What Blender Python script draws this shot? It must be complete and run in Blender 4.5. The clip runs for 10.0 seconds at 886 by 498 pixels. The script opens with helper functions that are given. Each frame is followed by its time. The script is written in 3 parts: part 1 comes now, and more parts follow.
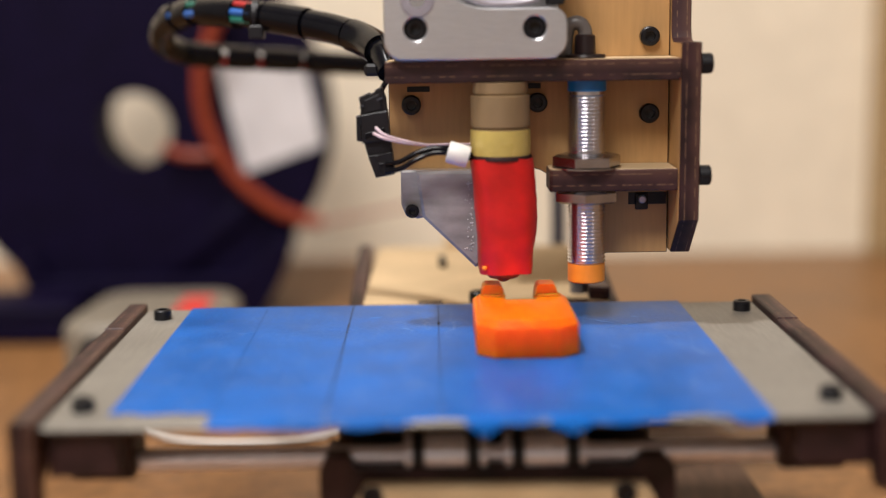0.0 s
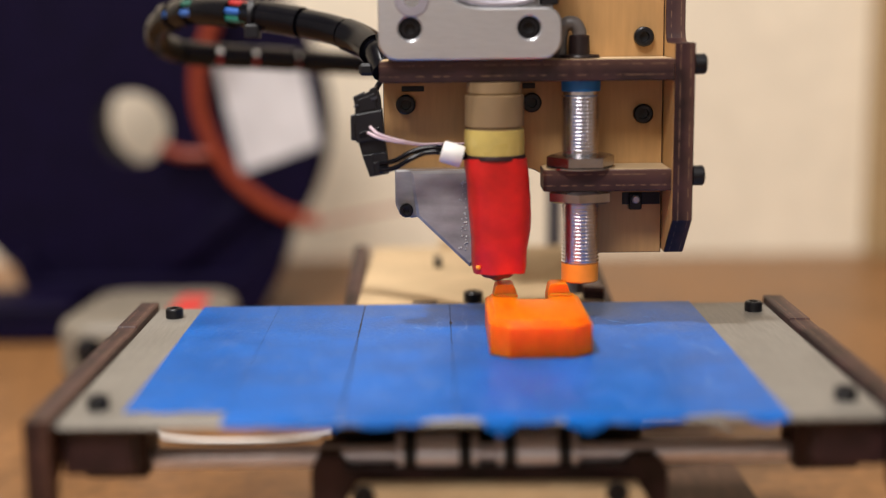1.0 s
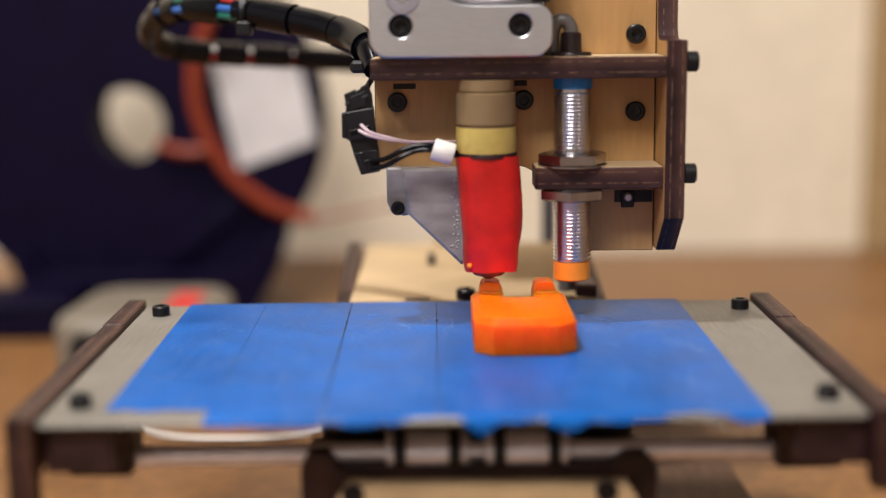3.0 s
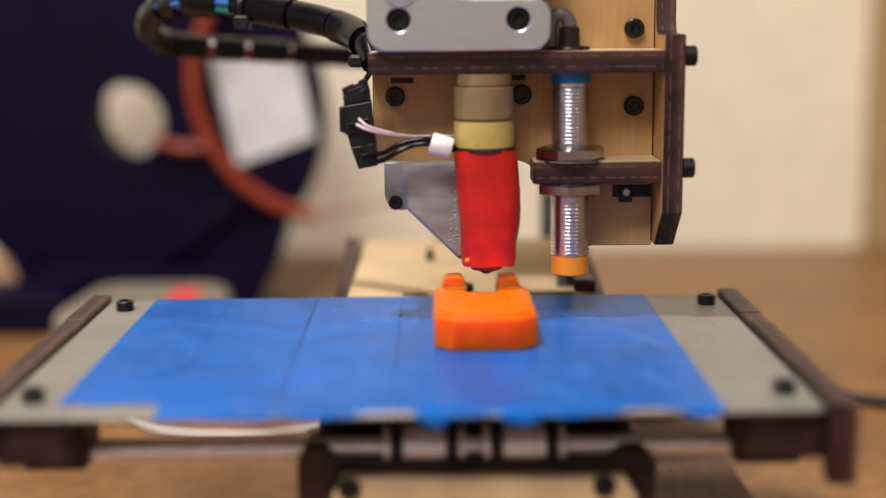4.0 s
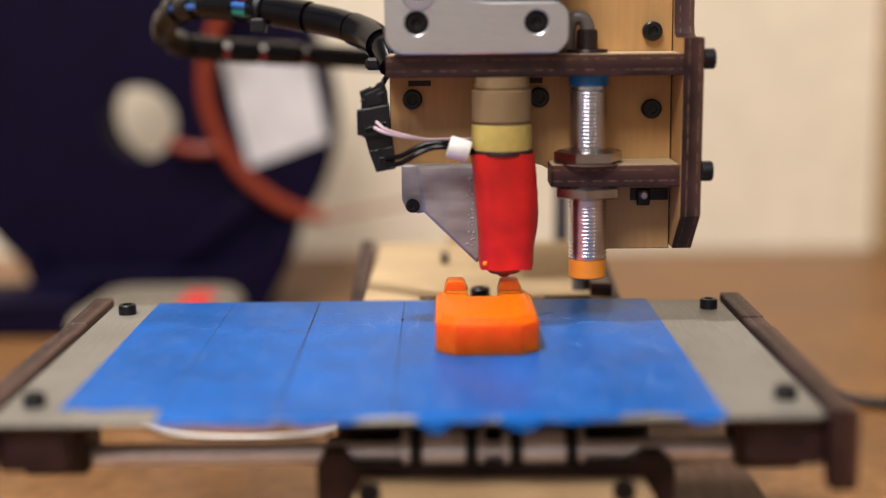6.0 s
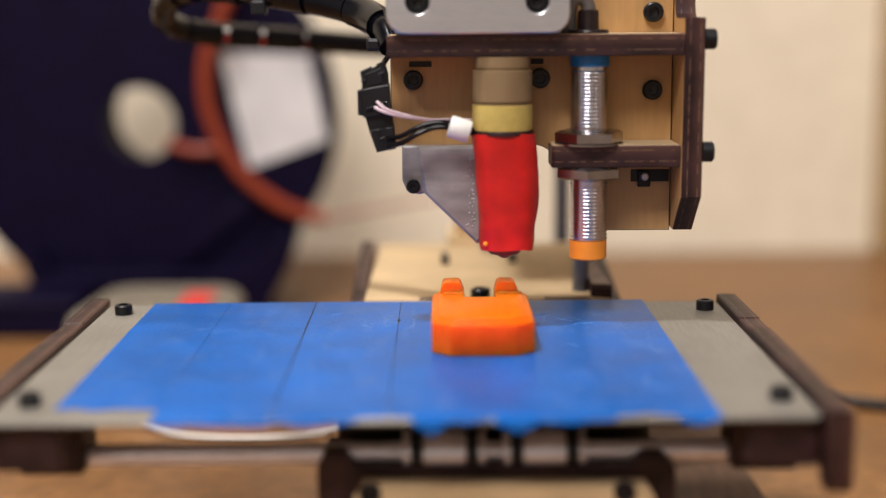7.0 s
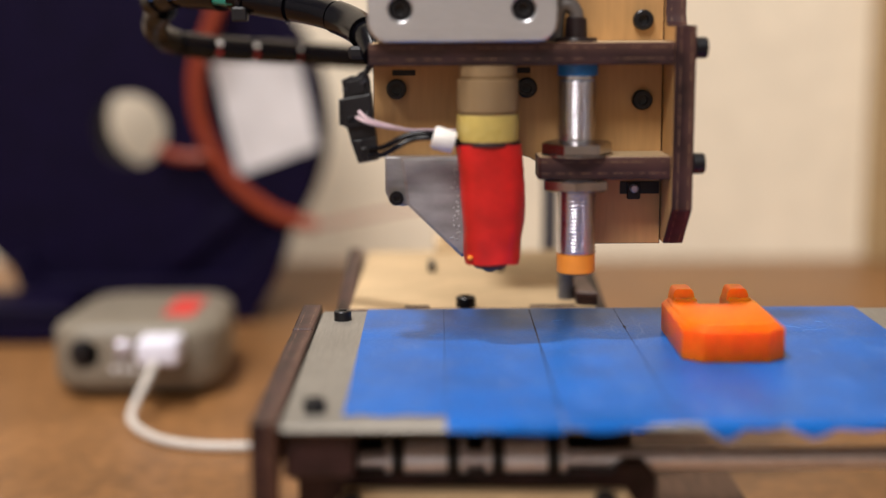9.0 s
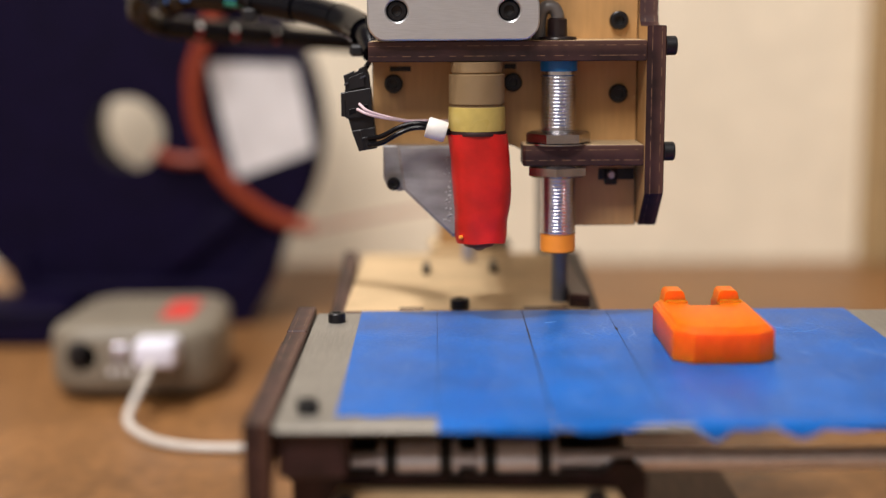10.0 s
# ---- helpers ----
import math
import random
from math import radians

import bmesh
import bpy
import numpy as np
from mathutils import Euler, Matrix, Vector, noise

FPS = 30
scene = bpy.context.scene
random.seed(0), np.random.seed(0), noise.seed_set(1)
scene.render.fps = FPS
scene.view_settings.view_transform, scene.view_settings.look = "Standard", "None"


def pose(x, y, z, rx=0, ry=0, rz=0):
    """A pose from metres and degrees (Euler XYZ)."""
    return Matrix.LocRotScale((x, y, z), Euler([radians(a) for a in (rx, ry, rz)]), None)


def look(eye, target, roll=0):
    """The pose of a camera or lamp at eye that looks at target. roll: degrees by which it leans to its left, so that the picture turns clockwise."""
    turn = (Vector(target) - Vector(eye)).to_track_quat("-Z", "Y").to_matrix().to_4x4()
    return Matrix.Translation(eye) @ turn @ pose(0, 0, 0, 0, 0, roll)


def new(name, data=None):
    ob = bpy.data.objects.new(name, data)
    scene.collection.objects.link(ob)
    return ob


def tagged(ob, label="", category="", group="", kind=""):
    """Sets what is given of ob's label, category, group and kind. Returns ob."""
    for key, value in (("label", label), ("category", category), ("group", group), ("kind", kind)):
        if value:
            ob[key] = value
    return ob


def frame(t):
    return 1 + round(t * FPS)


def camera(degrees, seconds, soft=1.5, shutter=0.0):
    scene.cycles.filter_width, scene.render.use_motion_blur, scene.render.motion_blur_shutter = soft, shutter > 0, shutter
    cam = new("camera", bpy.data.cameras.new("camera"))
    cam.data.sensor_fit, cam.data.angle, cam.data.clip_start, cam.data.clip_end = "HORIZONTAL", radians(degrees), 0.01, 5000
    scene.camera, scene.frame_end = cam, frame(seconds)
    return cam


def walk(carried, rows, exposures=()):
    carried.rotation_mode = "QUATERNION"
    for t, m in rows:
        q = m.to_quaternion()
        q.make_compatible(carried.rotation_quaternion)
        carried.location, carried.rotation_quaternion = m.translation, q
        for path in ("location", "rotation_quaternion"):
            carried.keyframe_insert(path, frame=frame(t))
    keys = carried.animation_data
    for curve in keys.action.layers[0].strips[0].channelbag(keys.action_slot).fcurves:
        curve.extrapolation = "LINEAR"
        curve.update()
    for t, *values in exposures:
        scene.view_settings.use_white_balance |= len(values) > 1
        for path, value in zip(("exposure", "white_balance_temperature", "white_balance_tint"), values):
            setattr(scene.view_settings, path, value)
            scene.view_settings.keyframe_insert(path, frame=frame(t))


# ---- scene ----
# ---- camera ----
# seconds, eye in metres, (yaw, pitch, roll) in degrees
PATH = [
    (0, (-0.00413, -0.35281, 0.16373), (-0.376, -9.957, -0.831)),
    (0.5, (-0.00370, -0.35237, 0.16396), (-0.512, -9.957, -0.686)),
    (1, (-0.00219, -0.35293, 0.16340), (-0.362, -9.921, -0.627)),
    (1.5, (0.00018, -0.35374, 0.16342), (-0.190, -9.948, -0.565)),
    (2, (-0.00126, -0.35328, 0.16335), (-0.054, -9.894, -0.594)),
    (2.5, (-0.00148, -0.35298, 0.16400), (-0.267, -9.891, -0.645)),
    (2.7, (-0.00059, -0.35304, 0.16437), (-0.281, -10.011, -0.651)),
    (3.8, (0.00189, -0.35144, 0.16269), (-0.325, -10.217, -0.596)),
    (4, (0.00172, -0.35159, 0.16245), (-0.260, -10.161, -0.572)),
    (4.5, (0.00084, -0.35219, 0.16271), (-0.209, -10.089, -0.583)),
    (5, (-0.00006, -0.35258, 0.16340), (-0.193, -9.996, -0.640)),
    (5.5, (0.00010, -0.35233, 0.16374), (-0.156, -10.037, -0.597)),
    (5.7, (-0.00065, -0.35149, 0.16370), (-0.015, -10.137, -0.604)),
    (6.8, (-0.00245, -0.35114, 0.16341), (-0.075, -10.161, -0.500)),
    (7, (-0.00238, -0.35130, 0.16336), (-0.077, -10.087, -0.470)),
    (7.5, (-0.00322, -0.35075, 0.16277), (-0.135, -9.934, -0.398)),
    (8, (-0.00281, -0.35030, 0.16355), (-0.218, -9.909, -0.335)),
    (8.5, (-0.00048, -0.35085, 0.16380), (-0.216, -9.818, -0.322)),
    (9, (0.00160, -0.35171, 0.16415), (-0.192, -9.847, -0.354)),
    (9.5, (0.00283, -0.35386, 0.16462), (-0.235, -9.788, -0.373)),
    (10, (0.00325, -0.35481, 0.16451), (-0.239, -9.721, -0.392)),
]
cam = camera(36.31, 10.0, soft=1.3, shutter=0.35)
cam.data.dof.use_dof = True
cam.data.dof.focus_distance = 0.412
cam.data.dof.aperture_fstop = 3.6


def eye_pose(eye, turn):
    return pose(*eye, 90 + turn[1], 0, turn[0]) @ pose(0, 0, 0, 0, 0, turn[2])


walk(cam, [(t, eye_pose(e, a)) for t, e, a in PATH], exposures=[(0.0, 0.0), (10.0, 0.0)])

# ---- light ----
world = bpy.data.worlds.new("room_air")
scene.world = world
world.use_nodes = True
world.node_tree.nodes["Background"].inputs[0].default_value = (0.68, 0.74, 1.0, 1)
world.node_tree.nodes["Background"].inputs[1].default_value = 0.04


def area_lamp(name, eye, target, size, size_y, watts, colour):
    data = bpy.data.lights.new(name, "AREA")
    data.shape, data.size, data.size_y, data.energy, data.color = "RECTANGLE", size, size_y, watts, colour
    ob = new(name, data)
    ob.matrix_world = look(eye, target)
    return ob


LAMP_A = (-0.38, -0.13, 1.56)
# Unseen, added as soft front fill for upright faces.
LAMP_B = (-0.50, -1.25, 1.56)
# Unseen and weak, added for the sensor's second highlight.
LAMP_C = (1.15, -1.05, 1.56)
area_lamp("lamp_glow", LAMP_A, (-0.38, -0.129, 0.0), 0.10, 0.10, 20.0, (1.0, 0.96, 0.93))
area_lamp("lamp_glow", LAMP_B, (-0.50, -1.249, 0.0), 0.90, 0.60, 42.0, (1.0, 0.95, 0.91))
area_lamp("lamp_glow", LAMP_C, (1.15, -1.049, 0.0), 0.36, 0.36, 3.5, (1.0, 0.95, 0.91))


# ---- materials ----
def material(name, colour, rough=0.5, metal=0.0, vary=0.12, grain=300.0, stretch=(1, 1, 1), bump=0.0, bump_scale=None,
             stain=0.0, stain_scale=18.0, coat=0.0, mix=None, per_piece=0.0, gloss=0.5):
    m = bpy.data.materials.new(name)
    m.use_nodes = True
    nt = m.node_tree
    n, l = nt.nodes, nt.links
    b = n["Principled BSDF"]
    b.inputs["Metallic"].default_value = metal
    b.inputs["Coat Weight"].default_value = coat
    b.inputs["Specular IOR Level"].default_value = gloss
    co = n.new("ShaderNodeTexCoord")
    mp = n.new("ShaderNodeMapping")
    mp.inputs["Scale"].default_value = stretch
    l.new(co.outputs["Object"], mp.inputs["Vector"])
    fine = n.new("ShaderNodeTexNoise")
    fine.inputs["Scale"].default_value, fine.inputs["Detail"].default_value = grain, 6
    l.new(mp.outputs[0], fine.inputs["Vector"])
    big = n.new("ShaderNodeTexNoise")
    big.inputs["Scale"].default_value, big.inputs["Detail"].default_value = stain_scale, 4
    l.new(co.outputs["Object"], big.inputs["Vector"])
    ramp = n.new("ShaderNodeMix")
    ramp.data_type = "RGBA"
    dark = tuple(c * (1 - 2 * vary) for c in colour)
    light = tuple(min(1, c * (1 + 1.2 * vary)) for c in colour) if mix is None else mix
    ramp.inputs[6].default_value, ramp.inputs[7].default_value = (*dark, 1), (*light, 1)
    sharp = n.new("ShaderNodeMapRange")
    sharp.inputs[1].default_value, sharp.inputs[2].default_value = 0.3, 0.7
    l.new(fine.outputs["Fac"], sharp.inputs[0])
    l.new(sharp.outputs[0], ramp.inputs[0])
    out = ramp.outputs[2]
    if stain:
        mul = n.new("ShaderNodeMix")
        mul.data_type, mul.blend_type = "RGBA", "MULTIPLY"
        rng = n.new("ShaderNodeMapRange")
        rng.inputs[1].default_value, rng.inputs[2].default_value = 0.35, 0.65
        rng.inputs[3].default_value, rng.inputs[4].default_value = 1 - stain, 1 + stain * 0.3
        l.new(big.outputs["Fac"], rng.inputs[0])
        mul.inputs[0].default_value = 1
        l.new(out, mul.inputs[6])
        l.new(rng.outputs[0], mul.inputs[7])
        out = mul.outputs[2]
    if per_piece:
        info = n.new("ShaderNodeObjectInfo")
        hsv = n.new("ShaderNodeHueSaturation")
        rg = n.new("ShaderNodeMapRange")
        rg.inputs[3].default_value, rg.inputs[4].default_value = 1 - per_piece, 1 + per_piece
        l.new(info.outputs["Random"], rg.inputs[0])
        l.new(rg.outputs[0], hsv.inputs["Value"])
        l.new(out, hsv.inputs["Color"])
        out = hsv.outputs[0]
    l.new(out, b.inputs["Base Color"])
    rr = n.new("ShaderNodeMapRange")
    rr.inputs[3].default_value, rr.inputs[4].default_value = max(0.02, rough - 0.08), min(1, rough + 0.1)
    l.new(big.outputs["Fac"], rr.inputs[0])
    l.new(rr.outputs[0], b.inputs["Roughness"])
    if bump:
        bp = n.new("ShaderNodeBump")
        bp.inputs["Strength"].default_value, bp.inputs["Distance"].default_value = bump, 0.0004
        src = fine
        if bump_scale:
            src = n.new("ShaderNodeTexNoise")
            src.inputs["Scale"].default_value, src.inputs["Detail"].default_value = bump_scale, 3
            l.new(mp.outputs[0], src.inputs["Vector"])
        l.new(src.outputs["Fac"], bp.inputs["Height"])
        l.new(bp.outputs[0], b.inputs["Normal"])
    return m


def layered(name, colour, pitch, rough=0.4, strength=0.4):
    """A plastic printed in layers: fine level lines with a low relief."""
    m = material(name, colour, rough, 0, 0.06, 400)
    n, l = m.node_tree.nodes, m.node_tree.links
    co = n.new("ShaderNodeTexCoord")
    wave = n.new("ShaderNodeTexWave")
    wave.bands_direction = "Z"
    wave.inputs["Scale"].default_value = 0.314 / pitch
    wave.inputs["Distortion"].default_value = 0.4
    l.new(co.outputs["Object"], wave.inputs["Vector"])
    bp = n.new("ShaderNodeBump")
    bp.inputs["Strength"].default_value, bp.inputs["Distance"].default_value = strength, 0.0002
    l.new(wave.outputs["Fac"], bp.inputs["Height"])
    b = n["Principled BSDF"]
    l.new(bp.outputs[0], b.inputs["Normal"])
    b.inputs["Subsurface Weight"].default_value = 1.0
    b.inputs["Specular IOR Level"].default_value = 0.22
    b.inputs["Subsurface Radius"].default_value = (0.012, 0.0028, 0.0004)
    b.inputs["Subsurface Scale"].default_value = 1.0
    return m


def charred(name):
    """The laser-cut edge of plywood: dark brown, lighter towards one face, with thin pale plies."""
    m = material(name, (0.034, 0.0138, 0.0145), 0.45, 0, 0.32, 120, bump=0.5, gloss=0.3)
    n, l = m.node_tree.nodes, m.node_tree.links
    b = n["Principled BSDF"]
    old = b.inputs["Base Color"].links[0].from_socket
    co = n.new("ShaderNodeTexCoord")
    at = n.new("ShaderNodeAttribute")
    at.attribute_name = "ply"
    wv = n.new("ShaderNodeMath")
    wv.operation = "MULTIPLY"
    wv.inputs[1].default_value = 12.57
    l.new(at.outputs["Fac"], wv.inputs[0])
    sn = n.new("ShaderNodeMath")
    sn.operation = "SINE"
    ph = n.new("ShaderNodeMath")
    ph.inputs[1].default_value = -1.9
    l.new(wv.outputs[0], ph.inputs[0])
    l.new(ph.outputs[0], sn.inputs[0])
    up = n.new("ShaderNodeMapRange")
    up.inputs[1].default_value, up.inputs[2].default_value = 0.95, 1.0
    l.new(sn.outputs[0], up.inputs[0])
    brk = n.new("ShaderNodeTexNoise")
    brk.inputs["Scale"].default_value = 420
    l.new(co.outputs["Object"], brk.inputs["Vector"])
    th = n.new("ShaderNodeMapRange")
    th.inputs[1].default_value, th.inputs[2].default_value = 0.43, 0.55
    l.new(brk.outputs["Fac"], th.inputs[0])
    mu = n.new("ShaderNodeMath")
    mu.operation = "MULTIPLY"
    l.new(up.outputs[0], mu.inputs[0])
    l.new(th.outputs[0], mu.inputs[1])
    mx = n.new("ShaderNodeMix")
    mx.data_type = "RGBA"
    mx.inputs[7].default_value = (0.20, 0.115, 0.07, 1)
    l.new(mu.outputs[0], mx.inputs[0])
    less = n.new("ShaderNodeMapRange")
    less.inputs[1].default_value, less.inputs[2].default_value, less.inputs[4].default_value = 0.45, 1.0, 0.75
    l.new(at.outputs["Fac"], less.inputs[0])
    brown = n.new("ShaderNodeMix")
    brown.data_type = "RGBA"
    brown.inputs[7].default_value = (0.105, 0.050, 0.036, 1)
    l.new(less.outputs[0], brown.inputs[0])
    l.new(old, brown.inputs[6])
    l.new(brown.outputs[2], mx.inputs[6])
    l.new(mx.outputs[2], b.inputs["Base Color"])
    return m


def smudged_tape():
    """Painter's tape: crepe relief, dull smudges and a few pale scuffs."""
    m = material("blue_tape", (0.004, 0.115, 0.465), 0.34, 0, 0.09, 900, stain=0.20, stain_scale=60, bump=0.35, per_piece=0.05, gloss=0.12)
    n, l = m.node_tree.nodes, m.node_tree.links
    b = n["Principled BSDF"]
    old = b.inputs["Base Color"].links[0].from_socket
    co = n.new("ShaderNodeTexCoord")
    mp = n.new("ShaderNodeMapping")
    mp.inputs["Scale"].default_value = (1, 0.22, 1)
    l.new(co.outputs["Object"], mp.inputs["Vector"])
    wob = n.new("ShaderNodeTexNoise")
    wob.inputs["Scale"].default_value, wob.inputs["Detail"].default_value = 150, 1
    l.new(mp.outputs[0], wob.inputs["Vector"])
    thin = n.new("ShaderNodeMath")
    thin.operation = "SUBTRACT"
    thin.inputs[1].default_value = 0.5
    l.new(wob.outputs["Fac"], thin.inputs[0])
    ab = n.new("ShaderNodeMath")
    ab.operation = "ABSOLUTE"
    l.new(thin.outputs[0], ab.inputs[0])
    line = n.new("ShaderNodeMapRange")
    line.inputs[1].default_value, line.inputs[2].default_value = 0.0, 0.006
    line.inputs[3].default_value, line.inputs[4].default_value = 1.0, 0.0
    l.new(ab.outputs[0], line.inputs[0])
    gate = n.new("ShaderNodeTexNoise")
    gate.inputs["Scale"].default_value = 26
    l.new(co.outputs["Object"], gate.inputs["Vector"])
    gr = n.new("ShaderNodeMapRange")
    gr.inputs[1].default_value, gr.inputs[2].default_value, gr.inputs[4].default_value = 0.50, 0.66, 0.30
    l.new(gate.outputs["Fac"], gr.inputs[0])
    mu = n.new("ShaderNodeMath")
    mu.operation = "MULTIPLY"
    l.new(line.outputs[0], mu.inputs[0])
    l.new(gr.outputs[0], mu.inputs[1])
    mx = n.new("ShaderNodeMix")
    mx.data_type = "RGBA"
    mx.inputs[7].default_value = (0.30, 0.42, 0.62, 1)
    l.new(mu.outputs[0], mx.inputs[0])
    rub = n.new("ShaderNodeMapping")
    rub.inputs["Scale"].default_value = (1.0, 0.35, 1)
    rub.inputs["Rotation"].default_value = (0, 0, 0.5)
    l.new(co.outputs["Object"], rub.inputs["Vector"])
    dust = n.new("ShaderNodeTexNoise")
    dust.inputs["Scale"].default_value, dust.inputs["Detail"].default_value, dust.inputs["Roughness"].default_value = 190, 8, 0.75
    l.new(rub.outputs[0], dust.inputs["Vector"])
    dr = n.new("ShaderNodeMapRange")
    dr.inputs[1].default_value, dr.inputs[2].default_value, dr.inputs[4].default_value = 0.50, 0.80, 0.30
    l.new(dust.outputs["Fac"], dr.inputs[0])
    worn = n.new("ShaderNodeMix")
    worn.data_type = "RGBA"
    worn.inputs[7].default_value = (0.16, 0.27, 0.52, 1)
    l.new(dr.outputs[0], worn.inputs[0])
    l.new(old, worn.inputs[6])
    l.new(worn.outputs[2], mx.inputs[6])
    l.new(mx.outputs[2], b.inputs["Base Color"])
    return m


# One birch: panels darkened for the shade under the shelf, then a paler lit copy.
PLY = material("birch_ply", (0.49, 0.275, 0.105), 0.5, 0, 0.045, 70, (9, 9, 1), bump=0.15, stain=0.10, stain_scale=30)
PLY_PALE = material("birch_ply_pale", (0.61, 0.445, 0.26), 0.7, 0, 0.06, 70, (1, 9, 1), bump=0.15, stain=0.16, stain_scale=30, gloss=0.2)
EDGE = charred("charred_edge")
ALU = material("brushed_aluminium", (0.60, 0.60, 0.62), 0.38, 0.85, 0.05, 220, (1, 1, 30), bump=0.08)
PLATE = material("dull_metal_plate", (0.265, 0.245, 0.215), 0.5, 0.35, 0.06, 120, (12, 1, 1), stain=0.14, stain_scale=35, bump=0.05)
ROD = material("polished_rod", (0.80, 0.78, 0.84), 0.3, 0.6, 0.05, 300)
STEEL = material("rod_steel", (0.46, 0.44, 0.51), 0.34, 0.65, 0.05, 300)
CHROME = material("thread_chrome", (0.74, 0.74, 0.78), 0.20, 1.0, 0.04, 300)
NUT = material("nut_plating", (0.46, 0.44, 0.45), 0.22, 1.0, 0.08, 200)
DARK_ROD = material("dull_rod", (0.16, 0.17, 0.21), 0.35, 0.5, 0.05, 300)
BLACK_STEEL = material("black_oxide", (0.0065, 0.006, 0.0085), 0.38, 0.3, 0.1, 300)
BLACK = material("black_plastic", (0.007, 0.0065, 0.009), 0.42, 0, 0.1, 200, gloss=0.35)
GREY_CABLE = material("grey_cable", (0.13, 0.115, 0.11), 0.35, 0, 0.08, 200)
GLAND = material("brown_black_gland", (0.018, 0.009, 0.010), 0.3, 0, 0.1, 200)
SHEATH = material("black_wrap", (0.004, 0.004, 0.006), 0.20, 0, 0.1, 200, gloss=0.2)
SPOOL = material("spool_black", (0.0046, 0.0023, 0.0175), 0.6, 0, 0.1, 60, gloss=0.09)
TAPE = smudged_tape()
SCUFF = material("scuffed_blue", (0.16, 0.31, 0.62), 0.5, 0, 0.3, 300)
ORANGE = layered("orange_print", (1.0, 0.135, 0.001), 0.0003)
CAP = material("orange_cap", (0.95, 0.30, 0.03), 0.4, 0, 0.04, 200)
RED = material("red_sleeve", (0.64, 0.014, 0.012), 0.30, 0, 0.08, 160, stain=0.2, stain_scale=90, bump=0.35, bump_scale=180)
PEEK = material("beige_barrel", (0.235, 0.155, 0.078), 0.42, 0, 0.05, 120)
KAPTON = material("yellow_tape", (0.53, 0.40, 0.11), 0.28, 0, 0.06, 200, bump=0.1)
BRASS = material("stained_brass", (0.20, 0.065, 0.045), 0.4, 0.3, 0.3, 200)
SEAM = material("seam_grime", (0.03, 0.03, 0.04), 0.8, 0, 0.3, 200)
BLUE = material("blue_collar", (0.004, 0.13, 0.34), 0.4, 0, 0.05, 200)
DUCT = material("grey_duct", (0.37, 0.355, 0.36), 0.2, 0, 0.14, 70, (1, 1, 3), stain=0.25, stain_scale=70, bump=0.5, coat=0.4)
GLUE = material("clear_glue", (0.62, 0.62, 0.62), 0.12, 0, 0.2, 400, coat=0.6)
LEAD = material("cream_lead", (0.62, 0.58, 0.54), 0.45, 0, 0.05, 200)
WHITE = material("white_plastic", (0.80, 0.77, 0.73), 0.4, 0, 0.04, 200)
PINK = material("pale_pink_wire", (0.72, 0.55, 0.60), 0.4, 0, 0.04, 200)
WIRE_RED = material("red_wire", (0.45, 0.03, 0.03), 0.4, 0, 0.04, 200)
WIRE_BLUE = material("blue_wire", (0.03, 0.13, 0.45), 0.4, 0, 0.04, 200)
WIRE_GREEN = material("green_wire", (0.015, 0.16, 0.12), 0.4, 0, 0.04, 200)
TUBE = material("rust_tube", (0.29, 0.040, 0.011), 0.45, 0, 0.06, 100)
# Board brown with the shade below the bed worked into it.
BOARD = material("shaded_board_brown", (0.135, 0.068, 0.039), 0.7, 0, 0.15, 80, (6, 1, 1), stain=0.2, stain_scale=20)
PAPER = material("paper_label", (0.70, 0.68, 0.70), 0.7, 0, 0.05, 40, stain=0.08, stain_scale=40)
# White plug with its bluish highlight tinted into the colour.
PLUG = material("blue_lit_plug", (0.78, 0.78, 0.92), 0.35, 0, 0.03, 200)
BOX = material("grey_box", (0.21, 0.18, 0.14), 0.5, 0, 0.05, 60, stain=0.06)
STICKER = material("red_sticker", (0.62, 0.05, 0.04), 0.5, 0, 0.04, 60)
TABLE = material("chipboard", (0.265, 0.124, 0.043), 0.42, 0, 0.15, 170, stain=0.22, stain_scale=16, bump=0.2)
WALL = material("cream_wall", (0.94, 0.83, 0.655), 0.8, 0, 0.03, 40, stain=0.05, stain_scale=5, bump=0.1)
# Unseen walls and ceiling, darkened so that less light bounces back.
ROOM = material("low_bounce_grey", (0.30, 0.29, 0.28), 0.85, 0, 0.03, 10)
POST = material("tan_post", (0.40, 0.27, 0.13), 0.6, 0, 0.1, 60, (6, 6, 1))

# ---- building helpers: all lengths below in millimetres ----
ORIGIN = {}
MM = 0.001


def real(v):
    return Vector(v)


def frame_units(v):
    """The machine's frame and all behind it are drawn in units of 1.1 mm."""
    return Vector((1.1 * v[0] + 0.05, 1.1 * v[1] + 35.25, 1.1 * v[2] - 16.37))


def thing(name, base, label="", category="", group="", kind="", units=real):
    ob = new(name)
    ob.empty_display_size = 0.01
    at = units(base)
    ob.location = at * MM
    ORIGIN[ob.name] = (at, units)
    return tagged(ob, label, category, group, kind)


def shade(me, angle=35):
    me.polygons.foreach_set("use_smooth", [True] * len(me.polygons))
    me.set_sharp_from_angle(angle=radians(angle))


def mesh_of(name, bm, mats, at, units, smooth=True):
    for v in bm.verts:
        v.co = (units(v.co) - at) * MM
    bmesh.ops.recalc_face_normals(bm, faces=bm.faces)
    me = bpy.data.meshes.new(name)
    bm.to_mesh(me)
    bm.free()
    for m in mats if isinstance(mats, (list, tuple)) else [mats]:
        me.materials.append(m)
    if smooth:
        shade(me)
    return me


def part(name, bm, mats, parent, label=""):
    """Links a bmesh as one mesh object under a thing or a part."""
    at, units = ORIGIN[parent.name]
